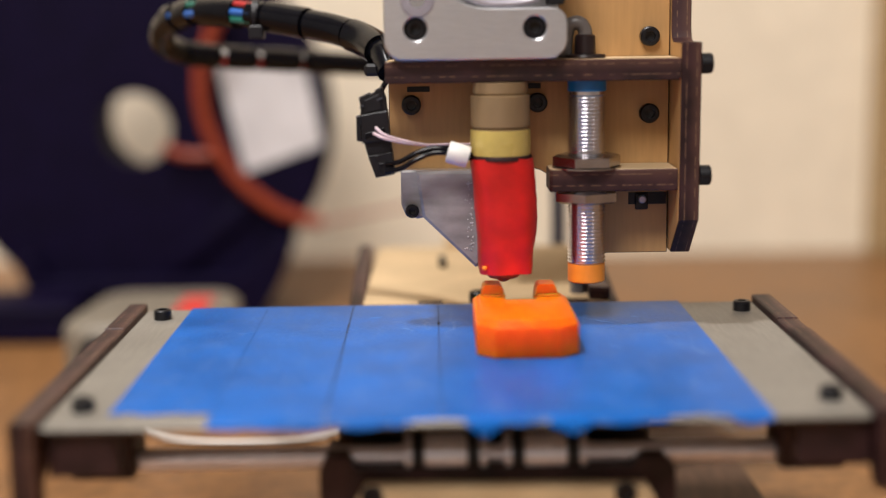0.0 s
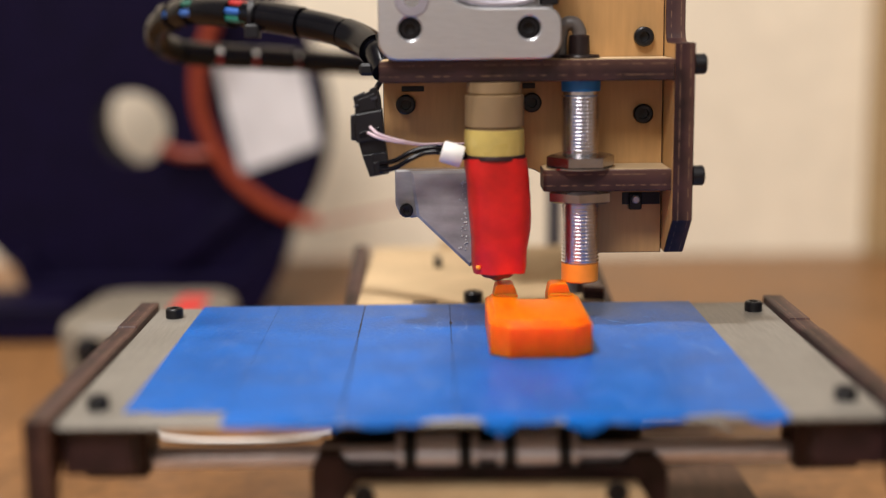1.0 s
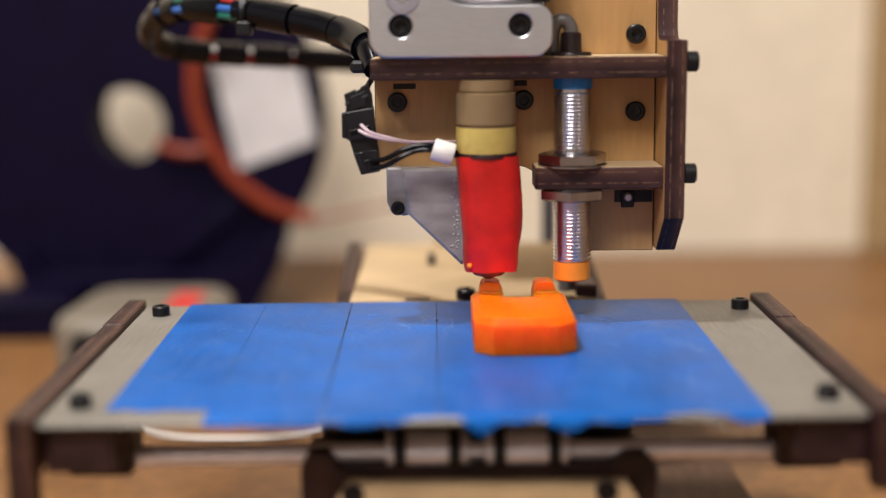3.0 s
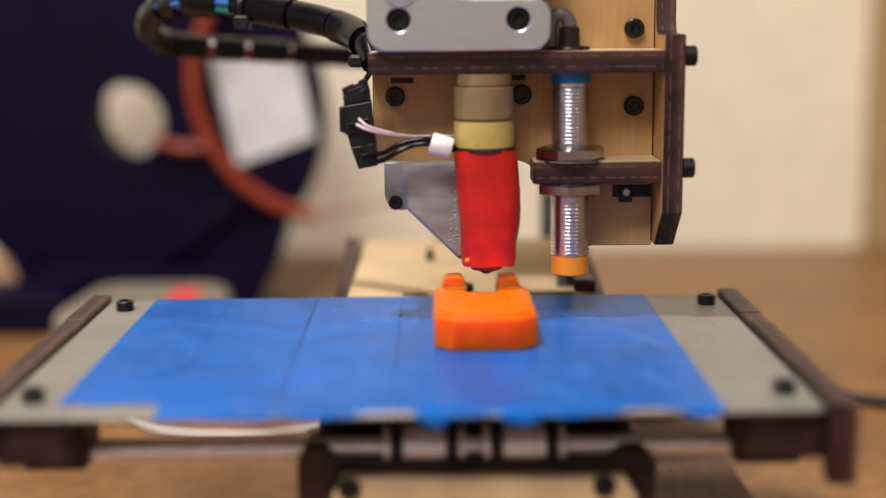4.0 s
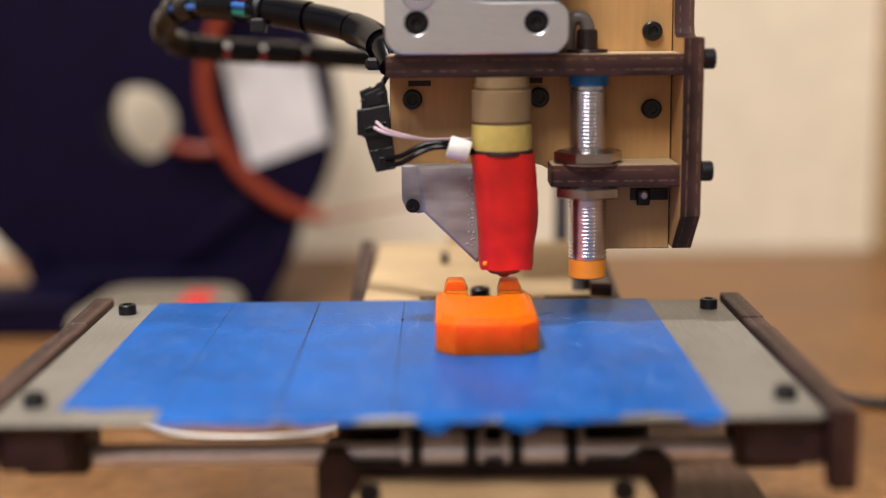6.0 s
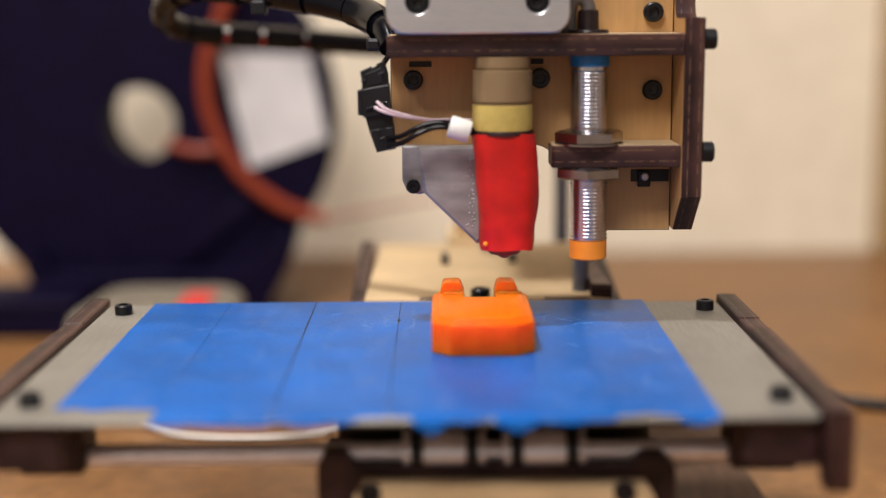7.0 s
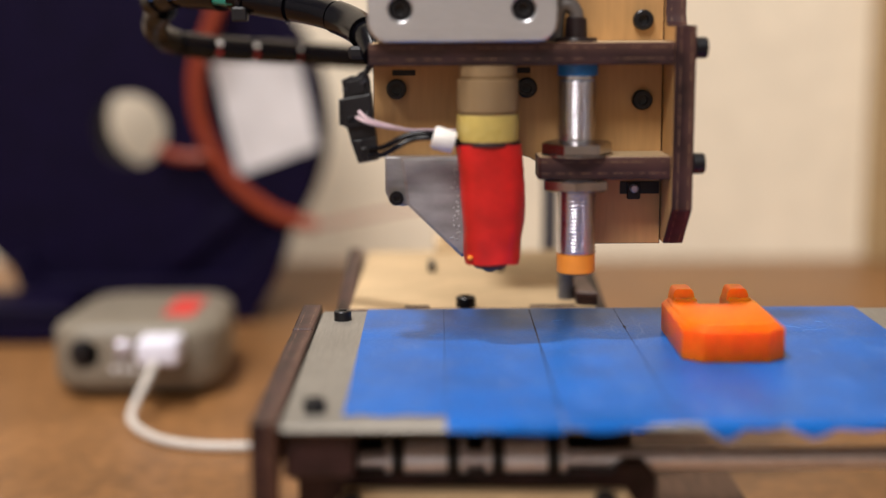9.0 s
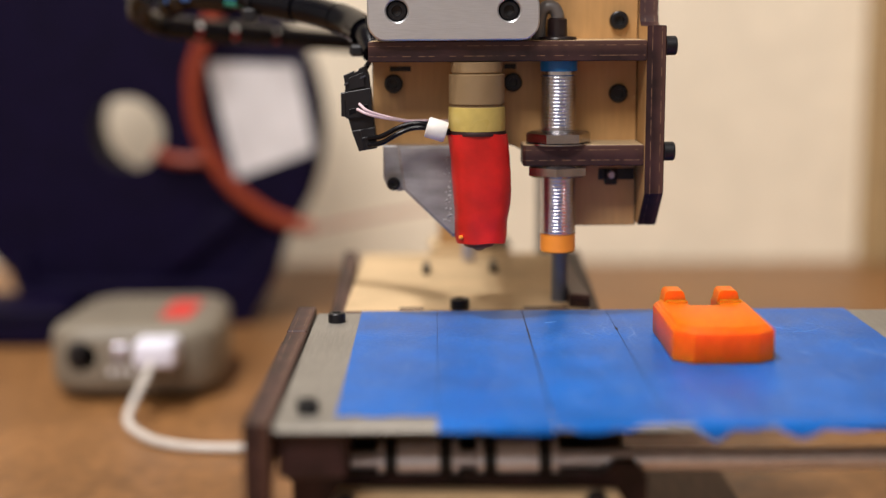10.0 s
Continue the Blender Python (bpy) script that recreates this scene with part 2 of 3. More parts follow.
    ob = new(name, mesh_of(name, bm, mats, at, units))
    ob.parent = parent
    ORIGIN[ob.name] = (at, units)
    if label:
        ob["label"] = label
    return ob


def solid(name, bm, mats, base, label, category="", kind="", units=real, group=""):
    """A thing that is one mesh."""
    at = units(base)
    ob = new(name, mesh_of(name, bm, mats, at, units))
    ob.location = at * MM
    ORIGIN[ob.name] = (at, units)
    return tagged(ob, label, category, group, kind)


def box(x0, x1, y0, y1, z0, z1, r=0.0, seg=1, turn=None):
    bm = bmesh.new()
    bmesh.ops.create_cube(bm, size=1)
    for v in bm.verts:
        v.co = Vector(((x0 + x1) / 2 + v.co.x * (x1 - x0), (y0 + y1) / 2 + v.co.y * (y1 - y0), (z0 + z1) / 2 + v.co.z * (z1 - z0)))
    if r:
        bmesh.ops.bevel(bm, geom=bm.edges[:], offset=r, segments=seg, affect="EDGES", profile=0.5)
    if turn is not None:
        c = Vector(((x0 + x1) / 2, (y0 + y1) / 2, (z0 + z1) / 2))
        m = Matrix.Translation(c) @ turn.to_4x4() @ Matrix.Translation(-c)
        bmesh.ops.transform(bm, matrix=m, verts=bm.verts)
    return bm


def prism(points, plane, a, b, r=0.3, ply=False, seg=1):
    """A panel: an outline in one plane, given thickness from a to b. ply: faces take slot 0, cut edges slot 1."""
    bm = bmesh.new()
    put = {"xz": lambda p, d: (p[0], d, p[1]), "yz": lambda p, d: (d, p[0], p[1]), "xy": lambda p, d: (p[0], p[1], d)}[plane]
    k = {"xz": 1, "yz": 0, "xy": 2}[plane]
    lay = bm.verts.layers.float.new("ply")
    lo = [bm.verts.new(put(p, a)) for p in points]
    hi = [bm.verts.new(put(p, b)) for p in points]
    n = len(points)
    bm.faces.new(lo)
    bm.faces.new(hi[::-1])
    for i in range(n):
        bm.faces.new((lo[i], hi[i], hi[(i + 1) % n], lo[(i + 1) % n]))
    bmesh.ops.recalc_face_normals(bm, faces=bm.faces)
    if r:
        bmesh.ops.bevel(bm, geom=[e for e in bm.edges if abs(e.verts[0].co[k] - e.verts[1].co[k]) < 1e-6], offset=r, segments=seg, affect="EDGES", profile=0.5)
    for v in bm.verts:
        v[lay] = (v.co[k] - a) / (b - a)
    if ply:
        bm.normal_update()
        for f in bm.faces:
            f.material_index = 0 if abs(f.normal[k]) > 0.9 else 1
    return bm


def pierced(points, holes, a, b, r=0.35):
    """A panel in the xz plane from depth a to b, with round holes (x, z, radius) through it."""
    bm = bmesh.new()
    ring = [p for i, p in enumerate(points) if math.dist(p, points[i - 1]) > 0.01]
    for loop in [ring] + [[(x + q * math.cos(2 * math.pi * i / 28), z + q * math.sin(2 * math.pi * i / 28)) for i in range(28)] for x, z, q in holes]:
        vs = [bm.verts.new((p[0], a, p[1])) for p in loop]
        for i in range(len(vs)):
            bm.edges.new((vs[i], vs[(i + 1) % len(vs)]))
    bmesh.ops.triangle_fill(bm, use_beauty=True, use_dissolve=False, edges=bm.edges[:])
    new_part = bmesh.ops.extrude_face_region(bm, geom=bm.faces[:])
    for v in new_part["geom"]:
        if isinstance(v, bmesh.types.BMVert):
            v.co.y = b
    bmesh.ops.recalc_face_normals(bm, faces=bm.faces)
    bm.normal_update()
    rim = [e for e in bm.edges if all(abs(v.co.y - a) < 1e-6 for v in e.verts) and len(e.link_faces) == 2 and e.calc_face_angle(0) > 1.0]
    bmesh.ops.bevel(bm, geom=rim, offset=r, segments=1, affect="EDGES", profile=0.5)
    return bm


def arc(cx, cy, r, a0, a1, n=6):
    return [(cx + r * math.cos(radians(a0 + (a1 - a0) * i / n)), cy + r * math.sin(radians(a0 + (a1 - a0) * i / n))) for i in range(n + 1)]


def lathe(profile, centre, axis="z", n=32, jitter=0.0):
    """Revolves (radius, height) pairs about an axis through centre."""
    bm = bmesh.new()
    c = Vector(centre)
    rings = []
    for r, h in profile:
        ring = []
        for i in range(n):
            a = 2 * math.pi * i / n
            u, v = r * math.cos(a), r * math.sin(a)
            p = {"z": (u, v, h), "y": (u, h, v), "x": (h, u, v)}[axis]
            ring.append(bm.verts.new(c + Vector(p)))
        rings.append(ring)
    for a, b in zip(rings, rings[1:]):
        for i in range(n):
            bm.faces.new((a[i], a[(i + 1) % n], b[(i + 1) % n], b[i]))
    for end in (rings[0], rings[-1]):
        try:
            bm.faces.new(end)
        except ValueError:
            pass
    return bm


def ring_lathe(profile, centre, axis="z", n=48):
    """A closed profile revolved: a body with a hole through it."""
    bm = bmesh.new()
    c = Vector(centre)
    rings = []
    for r, h in profile:
        rings.append([bm.verts.new(c + Vector({"z": (r * math.cos(a), r * math.sin(a), h), "y": (r * math.cos(a), h, r * math.sin(a)),
                                               "x": (h, r * math.cos(a), r * math.sin(a))}[axis])) for a in (2 * math.pi * i / n for i in range(n))])
    m = len(rings)
    for k in range(m):
        for i in range(n):
            bm.faces.new((rings[k][i], rings[k][(i + 1) % n], rings[(k + 1) % m][(i + 1) % n], rings[(k + 1) % m][i]))
    return bm


def smooth_path(points, steps=8):
    pts = [Vector(p) for p in points]
    ext = [2 * pts[0] - pts[1], *pts, 2 * pts[-1] - pts[-2]]
    out = []
    for i in range(1, len(ext) - 2):
        a, b, c, d = ext[i - 1:i + 3]
        for s in range(steps):
            t = s / steps
            out.append(0.5 * ((2 * b) + (c - a) * t + (2 * a - 5 * b + 4 * c - d) * t * t + (3 * b - a - 3 * c + d) * t ** 3))
    out.append(pts[-1])
    return out


def sweep(path, radius, n=12, bm=None, start=0, stop=None):
    """A round cable along a path; radius may be a function of 0..1."""
    bm = bm or bmesh.new()
    pts = path[start:stop]
    up = Vector((0.13, 0.2, 1)).normalized()
    rings = []
    for i, p in enumerate(pts):
        d = (pts[min(i + 1, len(pts) - 1)] - pts[max(i - 1, 0)]).normalized()
        s = d.cross(up).normalized()
        w = s.cross(d)
        r = radius(i / max(1, len(pts) - 1)) if callable(radius) else radius
        rings.append([bm.verts.new(p + r * (math.cos(a) * s + math.sin(a) * w)) for a in (2 * math.pi * k / n for k in range(n))])
    for a, b in zip(rings, rings[1:]):
        for i in range(n):
            bm.faces.new((a[i], a[(i + 1) % n], b[(i + 1) % n], b[i]))
    bm.faces.new(rings[0])
    bm.faces.new(rings[-1])
    return bm


def cap_screw(centre, axis, r=2.75, h=3.0, facing=-1):
    """A socket head cap screw whose face looks along facing * axis."""
    f = facing
    prof = [(r, 0), (r, f * (h - 0.4)), (r - 0.4, f * h), (r * 0.52, f * h), (r * 0.48, f * (h - 1.3)), (0.01, f * (h - 1.5))]
    return lathe(prof, centre, axis, 20)


# ---- the room ----
TABLE_Z = -7.6
solid("table", prism([(-900, -900), (900, -900), (900, 592), (-900, 592)], "xy", -800, TABLE_Z, 1.0), TABLE, (0, 0, -800),
      "tan chipboard workbench under the machine", "table", kind="structure")
solid("wall_north", box(-1600, 1600, 596, 700, -800, 1600), WALL, (0, 650, -800), "cream painted wall behind the worktop", "wall", kind="structure")
solid("wall_south", box(-1600, 1600, -1900, -1800, -800, 1600), ROOM, (0, -1850, -800), "unseen grey wall, darkened to cut bounced light", "wall", kind="structure")
solid("wall_east", box(1602, 1700, -1800, 596, -800, 1600), ROOM, (1650, 0, -800), "unseen grey wall, darkened to cut bounced light", "wall", kind="structure")
solid("wall_west", box(-1700, -1602, -1800, 596, -800, 1600), ROOM, (-1650, 0, -800), "unseen grey wall, darkened to cut bounced light", "wall", kind="structure")
solid("floor", box(-1700, 1700, -1900, 700, -900, -802), POST, (0, 0, -900), "brown floor", "floor", kind="structure")
solid("ceiling", box(-1700, 1700, -1900, 700, 1602, 1700), ROOM, (0, 0, 1602), "unseen grey ceiling, darkened to cut bounced light", "ceiling", kind="structure")
solid("trim", prism([(303, 594), (385, 594), (385, 570), (310, 570), (303, 577)], "xy", TABLE_Z, 900, 1.0), POST, (345, 580, TABLE_Z),
      "tan wooden upright against the wall", "trim", kind="structure")

# ---- print bed, which slides along x ----
bed = thing("print_bed", (0, 13, 49), "sliding metal print bed covered with blue painter's tape strips", "print bed")
part("bed_plate", prism([(-97.0, -48), (-95.5, -49.5), (97.5, -49.5), (99.3, -47.5), (99.5, 76), (-97.0, 76)], "xy", 68.0, 69.8, 0.8), PLATE, bed)


def overhang(x, k):
    """How far the tape laps over the plate's front edge at x; below nought it ends short of it."""
    wob = noise.noise((x * 0.16, k * 3.1, 0)) + 0.5 * noise.noise((x * 0.6, k * 5.3, 2))
    lap = (-2.4, 1.1, 1.0, 0.75, 0.8, 0.7)[k] + 0.5 * wob
    if k == 1:
        lap += 0.022 * (x + 45)
    if -14 < x < 4:
        lap -= 1.0 * math.sin(math.pi * (x + 14) / 18)
    if 50 < x < 63:
        lap -= 1.1 * math.sin(math.pi * (x - 50) / 13)
    for at, deep, wide in ((7.6, 3.0, 4.2), (28.2, 2.6, 4.8), (70.0, 1.2, 5.5)):
        lap += deep * max(0.0, 1 - abs(x - at) / wide)
    return lap


def strip(x0, x1, seed):
    """A strip of tape whose torn end rolls over the plate's front edge."""
    bm = bmesh.new()
    top, n = [], 44
    for i in range(n + 1):
        x = x0 + (x1 - x0) * i / n
        e = overhang(x, seed)
        y = -48.2 - 3.2 * min(e, 0.0)
        flat = [(y + 3.5, 70.10), (y + 1.6, 70.10), (y + 0.5, 70.08), (y + 0.2, 70.05), (y + 0.05, 70.0), (y, 69.9), (y + 0.1, 69.7), (y + 0.5, 69.6)]
        f, low = max(0.0, min(e, 1.0)), 68.5 - 1.0 * max(0.0, e - 1)
        over = [(-45.8, 70.16), (-47.2, 70.08), (-48.5, 69.93), (-49.4, 69.48), (-49.95, 68.95), (-50.1, low), (-49.85, low), (-49.62, 68.8)]
        roll = [(a[0] + (b[0] - a[0]) * f, a[1] + (b[1] - a[1]) * f) for a, b in zip(flat, over)]
        col = [(76.9, 66.0), (77.0, 69.9), (76.7, 70.08), (40, 70.08), (0, 70.08), (-34, 70.08)] + roll + [(-34, 69.3), (74.0, 69.2), (74.5, 66.0)]
        top.append([bm.verts.new((x, *c)) for c in col])
    m = len(top[0])
    for a, b in zip(top, top[1:]):
        for j in range(m):
            bm.faces.new((a[j], a[(j + 1) % m], b[(j + 1) % m], b[j]))
    bm.faces.new(top[0])
    bm.faces.new(top[-1][::-1])
    return bm


GAP = (0, 0.07, 0.20, 0.12, -0.02, -0.02, 0)
EDGES_X = (-82.2, -57.6, -30.0, -2.7, 22.5, 49.0, 75.3)
for i in range(6):
    part("tape_strip", strip(EDGES_X[i] + GAP[i], EDGES_X[i + 1] - GAP[i + 1], i), TAPE, bed)
for x, y0, y1, w in ((EDGES_X[2], 34, 57, 0.5), (EDGES_X[3], 46, 53, 0.62), (EDGES_X[2], 10, 30, 0.34)):
    bm = bmesh.new()
    rnd = random.Random(int(x * 10 + y0))
    tear = [(x + w * rnd.uniform(0.3, 1.0) * math.sin(math.pi * k / 9 + 0.05), y0 + (y1 - y0) * k / 9) for k in range(10)]
    tear += [(x - w * rnd.uniform(0.3, 1.0) * math.sin(math.pi * k / 9 + 0.05), y0 + (y1 - y0) * k / 9) for k in range(9, -1, -1)]
    part("tear", prism(tear, "xy", 69.4, 70.16, 0), SEAM, bed, "dark tear in the tape")
for x in EDGES_X[1:4]:
    part("seam", box(x - 0.3, x + 0.3, -36, 76, 69.3, 69.97, 0.0), SEAM, bed, "dark grime in the gap between strips")
rnd = random.Random(11)
for cx, cy, size in ((40, 53, 9), (47, 52, 8), (52, 50, 9), (56, 44, 7), (44, 46, 6), (50, 40, 6), (38, 44, 5), (60, 55, 6), (-12, 44, 5), (-22, 58, 4), (47, 20, 6), (-60, 40, 5)):
    ang, p, pts = rnd.uniform(-0.5, 0.5), Vector((cx - size / 2, cy, 70.09)), []
    for k in range(7):
        pts.append(p.copy())
        ang += rnd.uniform(-0.55, 0.55)
        p += Vector((math.cos(ang), math.sin(ang) * 1.6, 0)) * size / 6
    part("scuff", sweep(smooth_path(pts, 3), rnd.uniform(0.05, 0.10), 5), SCUFF, bed, "pale scratch in the tape")
for x, y in ((-89.3, 62.8), (93.0, 62.8), (-89.3, -36.2), (92.3, -36.1)):
    part("screw", cap_screw((x, y, 69.8), "z", 2.75, 3.1, 1), BLACK_STEEL, bed)
for side, x0, x1, foot in ((-1, -103.1, -97.1, 42.0), (1, 99.6, 105.9, 51.5)):
    out = [(-52, 71.5), (30, 71.5), (30.3, 71.1), (44, 71.1), (44.3, 71.5), (78, 71.5), (78, 44), (62, 44), (60, 58), (-40, 58), (-45, 55), (-46.5, foot), (-51, foot), (-52, foot + 2)]
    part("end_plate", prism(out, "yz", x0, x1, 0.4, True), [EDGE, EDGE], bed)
    xa, xb = (-96.0, -79.5) if side < 0 else (82.5, 99.4)
    part("apron", box(xa, xb, -45.5, -40, 56.0, 67.9, 0.6), EDGE, bed)
    part("corner_block", box(xa + (0.4 if side > 0 else -0.0), xb - (0.0 if side > 0 else 0.4), -27, -12, 48.6, 67.9, 0.8), EDGE, bed)
    part("corner_block", box(xa, xb, 40, 68, 45.5, 67.9, 0.8), EDGE, bed)
for y in (-20.0, 52.0):
    part("guide_rod", lathe([(2.4, -86), (2.9, -85.5), (2.9, 89.5), (2.4, 90)], (0, y, 51.6), "x", 24), ROD, bed)

# ---- the orange part being printed ----
def printed_part():
    ob = thing("printed_part", (22, 26, 70.2), "bright orange plastic part with two raised lugs on blue tape", "printed part")
    def shape(i):
        """The outline, stepped in by i: chamfered front, open slot at the back between two rails."""
        a, b, d, e = 7.6 + i, 35.9 - i, 4.9 + i, 50.0 - i
        k, q = 5.2 - 0.4 * i, 2.8 - 0.3 * i
        return [(a + k, d), (b - k, d), (b, d + k * 0.85), (b, e - 2.2 * q), (b - q, e), (26.2, e), (26.2, 35.4), (17.0, 35.4), (17.0, e), (a + q, e), (a, e - 2.2 * q), (a, d + k * 0.85)]
    bm = bmesh.new()
    rings = [[bm.verts.new((x, y, z)) for x, y in shape(i)] for i, z in ((0.25, 70.2), (0.0, 70.6), (0.0, 78.7), (0.7, 79.4), (1.4, 79.5), (1.6, 80.0), (2.0, 80.3))]
    for lo, hi in zip(rings, rings[1:]):
        for k in range(len(lo)):
            bm.faces.new((lo[k], lo[(k + 1) % len(lo)], hi[(k + 1) % len(lo)], hi[k]))
    bm.faces.new(rings[0][::-1])
    bm.faces.new(rings[-1])
    part("body", bm, ORANGE, ob)
    for lx in (10.3, 26.3):
        w = 6.4
        out = [(lx - 0.3, 79.6), (lx + w + 0.3, 79.6), (lx + w - 0.2, 82.2), *arc(lx + w - 1.6, 82.3, 1.3, 5, 90, 4), *arc(lx + 1.6, 82.3, 1.3, 90, 175, 4), (lx + 0.2, 82.2)]
        part("lug", prism(out, "xz", 40.3, 47.5, 0), ORANGE, ob)
        part("lug_foot", box(lx + 0.5, lx + w + 0.5, 38.6, 49.4, 79.4, 80.9, 0.3), ORANGE, ob)
    return ob


printed = printed_part()

# ---- print head ----
U = frame_units
head = thing("extruder_carriage", (14.8, 8, 91.2), "birch plywood extruder carriage with red-wrapped hot end and sensor", "extruder", units=U)
plate_out = [(-16 + 5, 151.3), *arc(31.6 - 5, 156.3, 5, -90, 0), *arc(31.6 - 4, 160.5, 4, 0, 90), (12, 164.5), (7.5, 164.9), (4.5, 166.0), (1.1, 168.5), (-1, 173), (-1, 190), (-16, 190), *arc(-11, 156.3, 5, 180, 270)]
plate = part("extruder_plate", pierced(plate_out, [(-7.8, 159.4, 3.0), (23.2, 159.4, 3.0)], 1.0, 9.0, 0.4), ALU, head, "brushed aluminium extruder plate")
for x in (-7.8, 23.2):
    part("bolt", cap_screw((x, 8.8, 159.4), "y", 2.85, 6.4, -1), BLACK_STEEL, plate)
part("bearing", ring_lathe([(2.0, 0.6), (4.2, 0.6), (4.4, 0.9), (4.4, 2.0), (2.0, 2.0)], (-7.2, 0, 166.8), "y", 32), STEEL, plate)
part("bearing_bore", lathe([(0.01, 0.8), (2.2, 0.8), (2.2, 0.95), (0.01, 0.95)], (-7.2, 0, 166.8), "y", 24), CHROME, plate)
part("drive_block", box(-14, 30, 9.02, 20.9, 151.1, 192, 0.5), ALU, head)
part("idler_slot", box(26.5, 31.0, 3.0, 8.9, 165.2, 190, 0.4), BLACK, head)
part("idler_lever", sweep(smooth_path([(5, 3.4, 167.5), (10, 3.2, 166.0), (16, 3.2, 165.6), (22, 3.4, 166.2), (26, 3.6, 168)]), 0.9, 10), STEEL, head)
part("idler_arm", prism([(4, 167.5), (30, 166.5), (31, 190), (6, 190)], "xz", 4.0, 8.9, 0.8), ALU, head)

shelf_out = [(-16.0, 4.2), (61.7, 4.2), (61.7, 20.9), (-15.5, 20.9)]
part("top_shelf", prism(shelf_out, "xy", 145.3, 151.0, 0.25, True), [PLY_PALE, EDGE], head)
back_out = [(-15.7, 120.7), (22.5, 120.7), *arc(22.5, 111.7, 9, 80, 25, 4), (34.5, 112.5), (36, 110), (36, 96.3), (61.6, 96.3), (61.6, 205), (31, 205), (31, 151), (-15.7, 151)]
back = part("back_panel", prism(back_out, "xz", 21.0, 26.4, 0.2, True), [PLY, EDGE], head)
for x, z in ((-9.5, 138.6), (55.9, 156.4), (56.0, 135.4), (25.2, 138.8)):
    part("bolt", cap_screw((x, 20.95, z), "y", 2.7, 2.3, -1), BLACK_STEEL, back)
for x0, x1, z0, z1 in ((-10.6, -4.4, 142.1, 143.6), (22.7, 26.2, 142.6, 144.1), (50.6, 61.2, 110.0, 113.4)):
    part("slot", box(x0, x1, 20.75, 21.6, z0, z1, 0.1), BLACK, back)
# Steel stud set in place of the slot's small indicator LED.
part("slot_fitting", lathe([(1.1, 0), (1.1, -2.2), (0.8, -2.5), (0.01, -2.5)], (54.2, 20.8, 111.6), "y", 16), STEEL, back)
part("slot_nut", box(52.4, 56.0, 19.9, 20.8, 108.6, 113.2, 0.3), BLACK_STEEL, back)

side_out = [(4.0, 155.0), (4.6, 107.8), (17.0, 97.0), (27, 97.0), (27, 205), (19.5, 205), (19.5, 158.5), (18.5, 156.0), (16.5, 155.0)]
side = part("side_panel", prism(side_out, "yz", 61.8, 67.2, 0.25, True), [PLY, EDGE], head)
for z in (149.4, 119.8):
    part("bolt", cap_screw((67.2, 5.5, z), "x", 2.7, 3.0, 1), BLACK_STEEL, side)
sshelf_out = [(27.4, 6.8), (28.2, 6.0), (61.7, 6.0), (61.7, 20.9), (29.5, 20.9), (27.4, 17.5)]
part("sensor_shelf", prism(sshelf_out, "xy", 115.7, 121.6, 0.25, True), [PLY_PALE, EDGE], head)
part("arm", box(-8, 56, 26.6, 36, 146, 200, 1), PLY, head)


def threaded(z0, z1, r, pitch, depth):
    prof, z = [(0.01, z0), (r - depth, z0)], z0
    while z < z1 - pitch:
        prof += [(r - depth, z + 0.1 * pitch), (r, z + 0.4 * pitch), (r, z + 0.6 * pitch), (r - depth, z + 0.9 * pitch)]
        z += pitch
    return prof + [(r - depth, z1), (0.01, z1)]


SX, SY = 37.9, 12.0
sensor = part("proximity_sensor", lathe(threaded(95.4, 142.4, 5.25, 1.0, 0.42), (SX, SY, 0), "z", 36), CHROME, head, "chrome threaded inductive sensor")
part("collar", lathe([(0.01, 142.3), (5.2, 142.3), (5.25, 142.6), (5.25, 145.2), (0.01, 145.25)], (SX, SY, 0), "z", 36), BLUE, sensor, "blue plastic collar")
part("tip", lathe([(0.01, 90.2), (4.7, 90.2), (5.1, 90.6), (5.1, 95.4), (0.01, 95.5)], (SX, SY, 0), "z", 36), CAP, sensor, "orange plastic sensing tip")


def hex_nut(z0, z1, turn):
    bm = lathe([(8.0, z0), (9.3, z0 + 0.6), (9.3, z1 - 0.6), (8.0, z1)], (SX, SY, 0), "z", 6)
    bmesh.ops.rotate(bm, cent=(SX, SY, 0), matrix=Matrix.Rotation(radians(turn), 3, "Z"), verts=bm.verts)
    return bm


part("nut", hex_nut(121.65, 125.3, 4), NUT, sensor)
part("nut", hex_nut(112.2, 115.65, 22), NUT, sensor)
part("washer", lathe([(9.4, 121.6), (9.4, 122.0), (0.1, 122.0)], (SX, SY, 0), "z", 32), NUT, sensor)
gland = part("cable_gland", lathe([(0.01, 151.0), (5.4, 151.0), (5.6, 151.3), (5.4, 151.9), (2.9, 152.1), (2.75, 156.8), (2.3, 157.2), (0.01, 157.2)], (37.6, 14, 0), "z", 28), GLAND, head, "brown-black cable gland")
part("elbow", sweep(smooth_path([(37.6, 14, 156.5), (37.5, 14, 158.2), (36.4, 14, 160.0), (34.4, 14.2, 160.2), (33.0, 14.6, 158.6), (32.4, 15.2, 155.0), (32.4, 15.5, 151.2)]), 1.95, 14), GREY_CABLE, gland, "grey cable bend")

HX, HY = 14.35, 8.0
barrel = part("barrel", lathe([(0.01, 145.2), (7.3, 145.2), (7.3, 142.4), (6.9, 142.2), (6.9, 141.9), (7.9, 141.7), (7.9, 133.6), (7.3, 133.4), (7.3, 133.0), (7.7, 132.8), (7.7, 126.0), (0.01, 125.0)], (HX, HY, 0), "z", 40), PEEK, head, "beige insulating barrel")
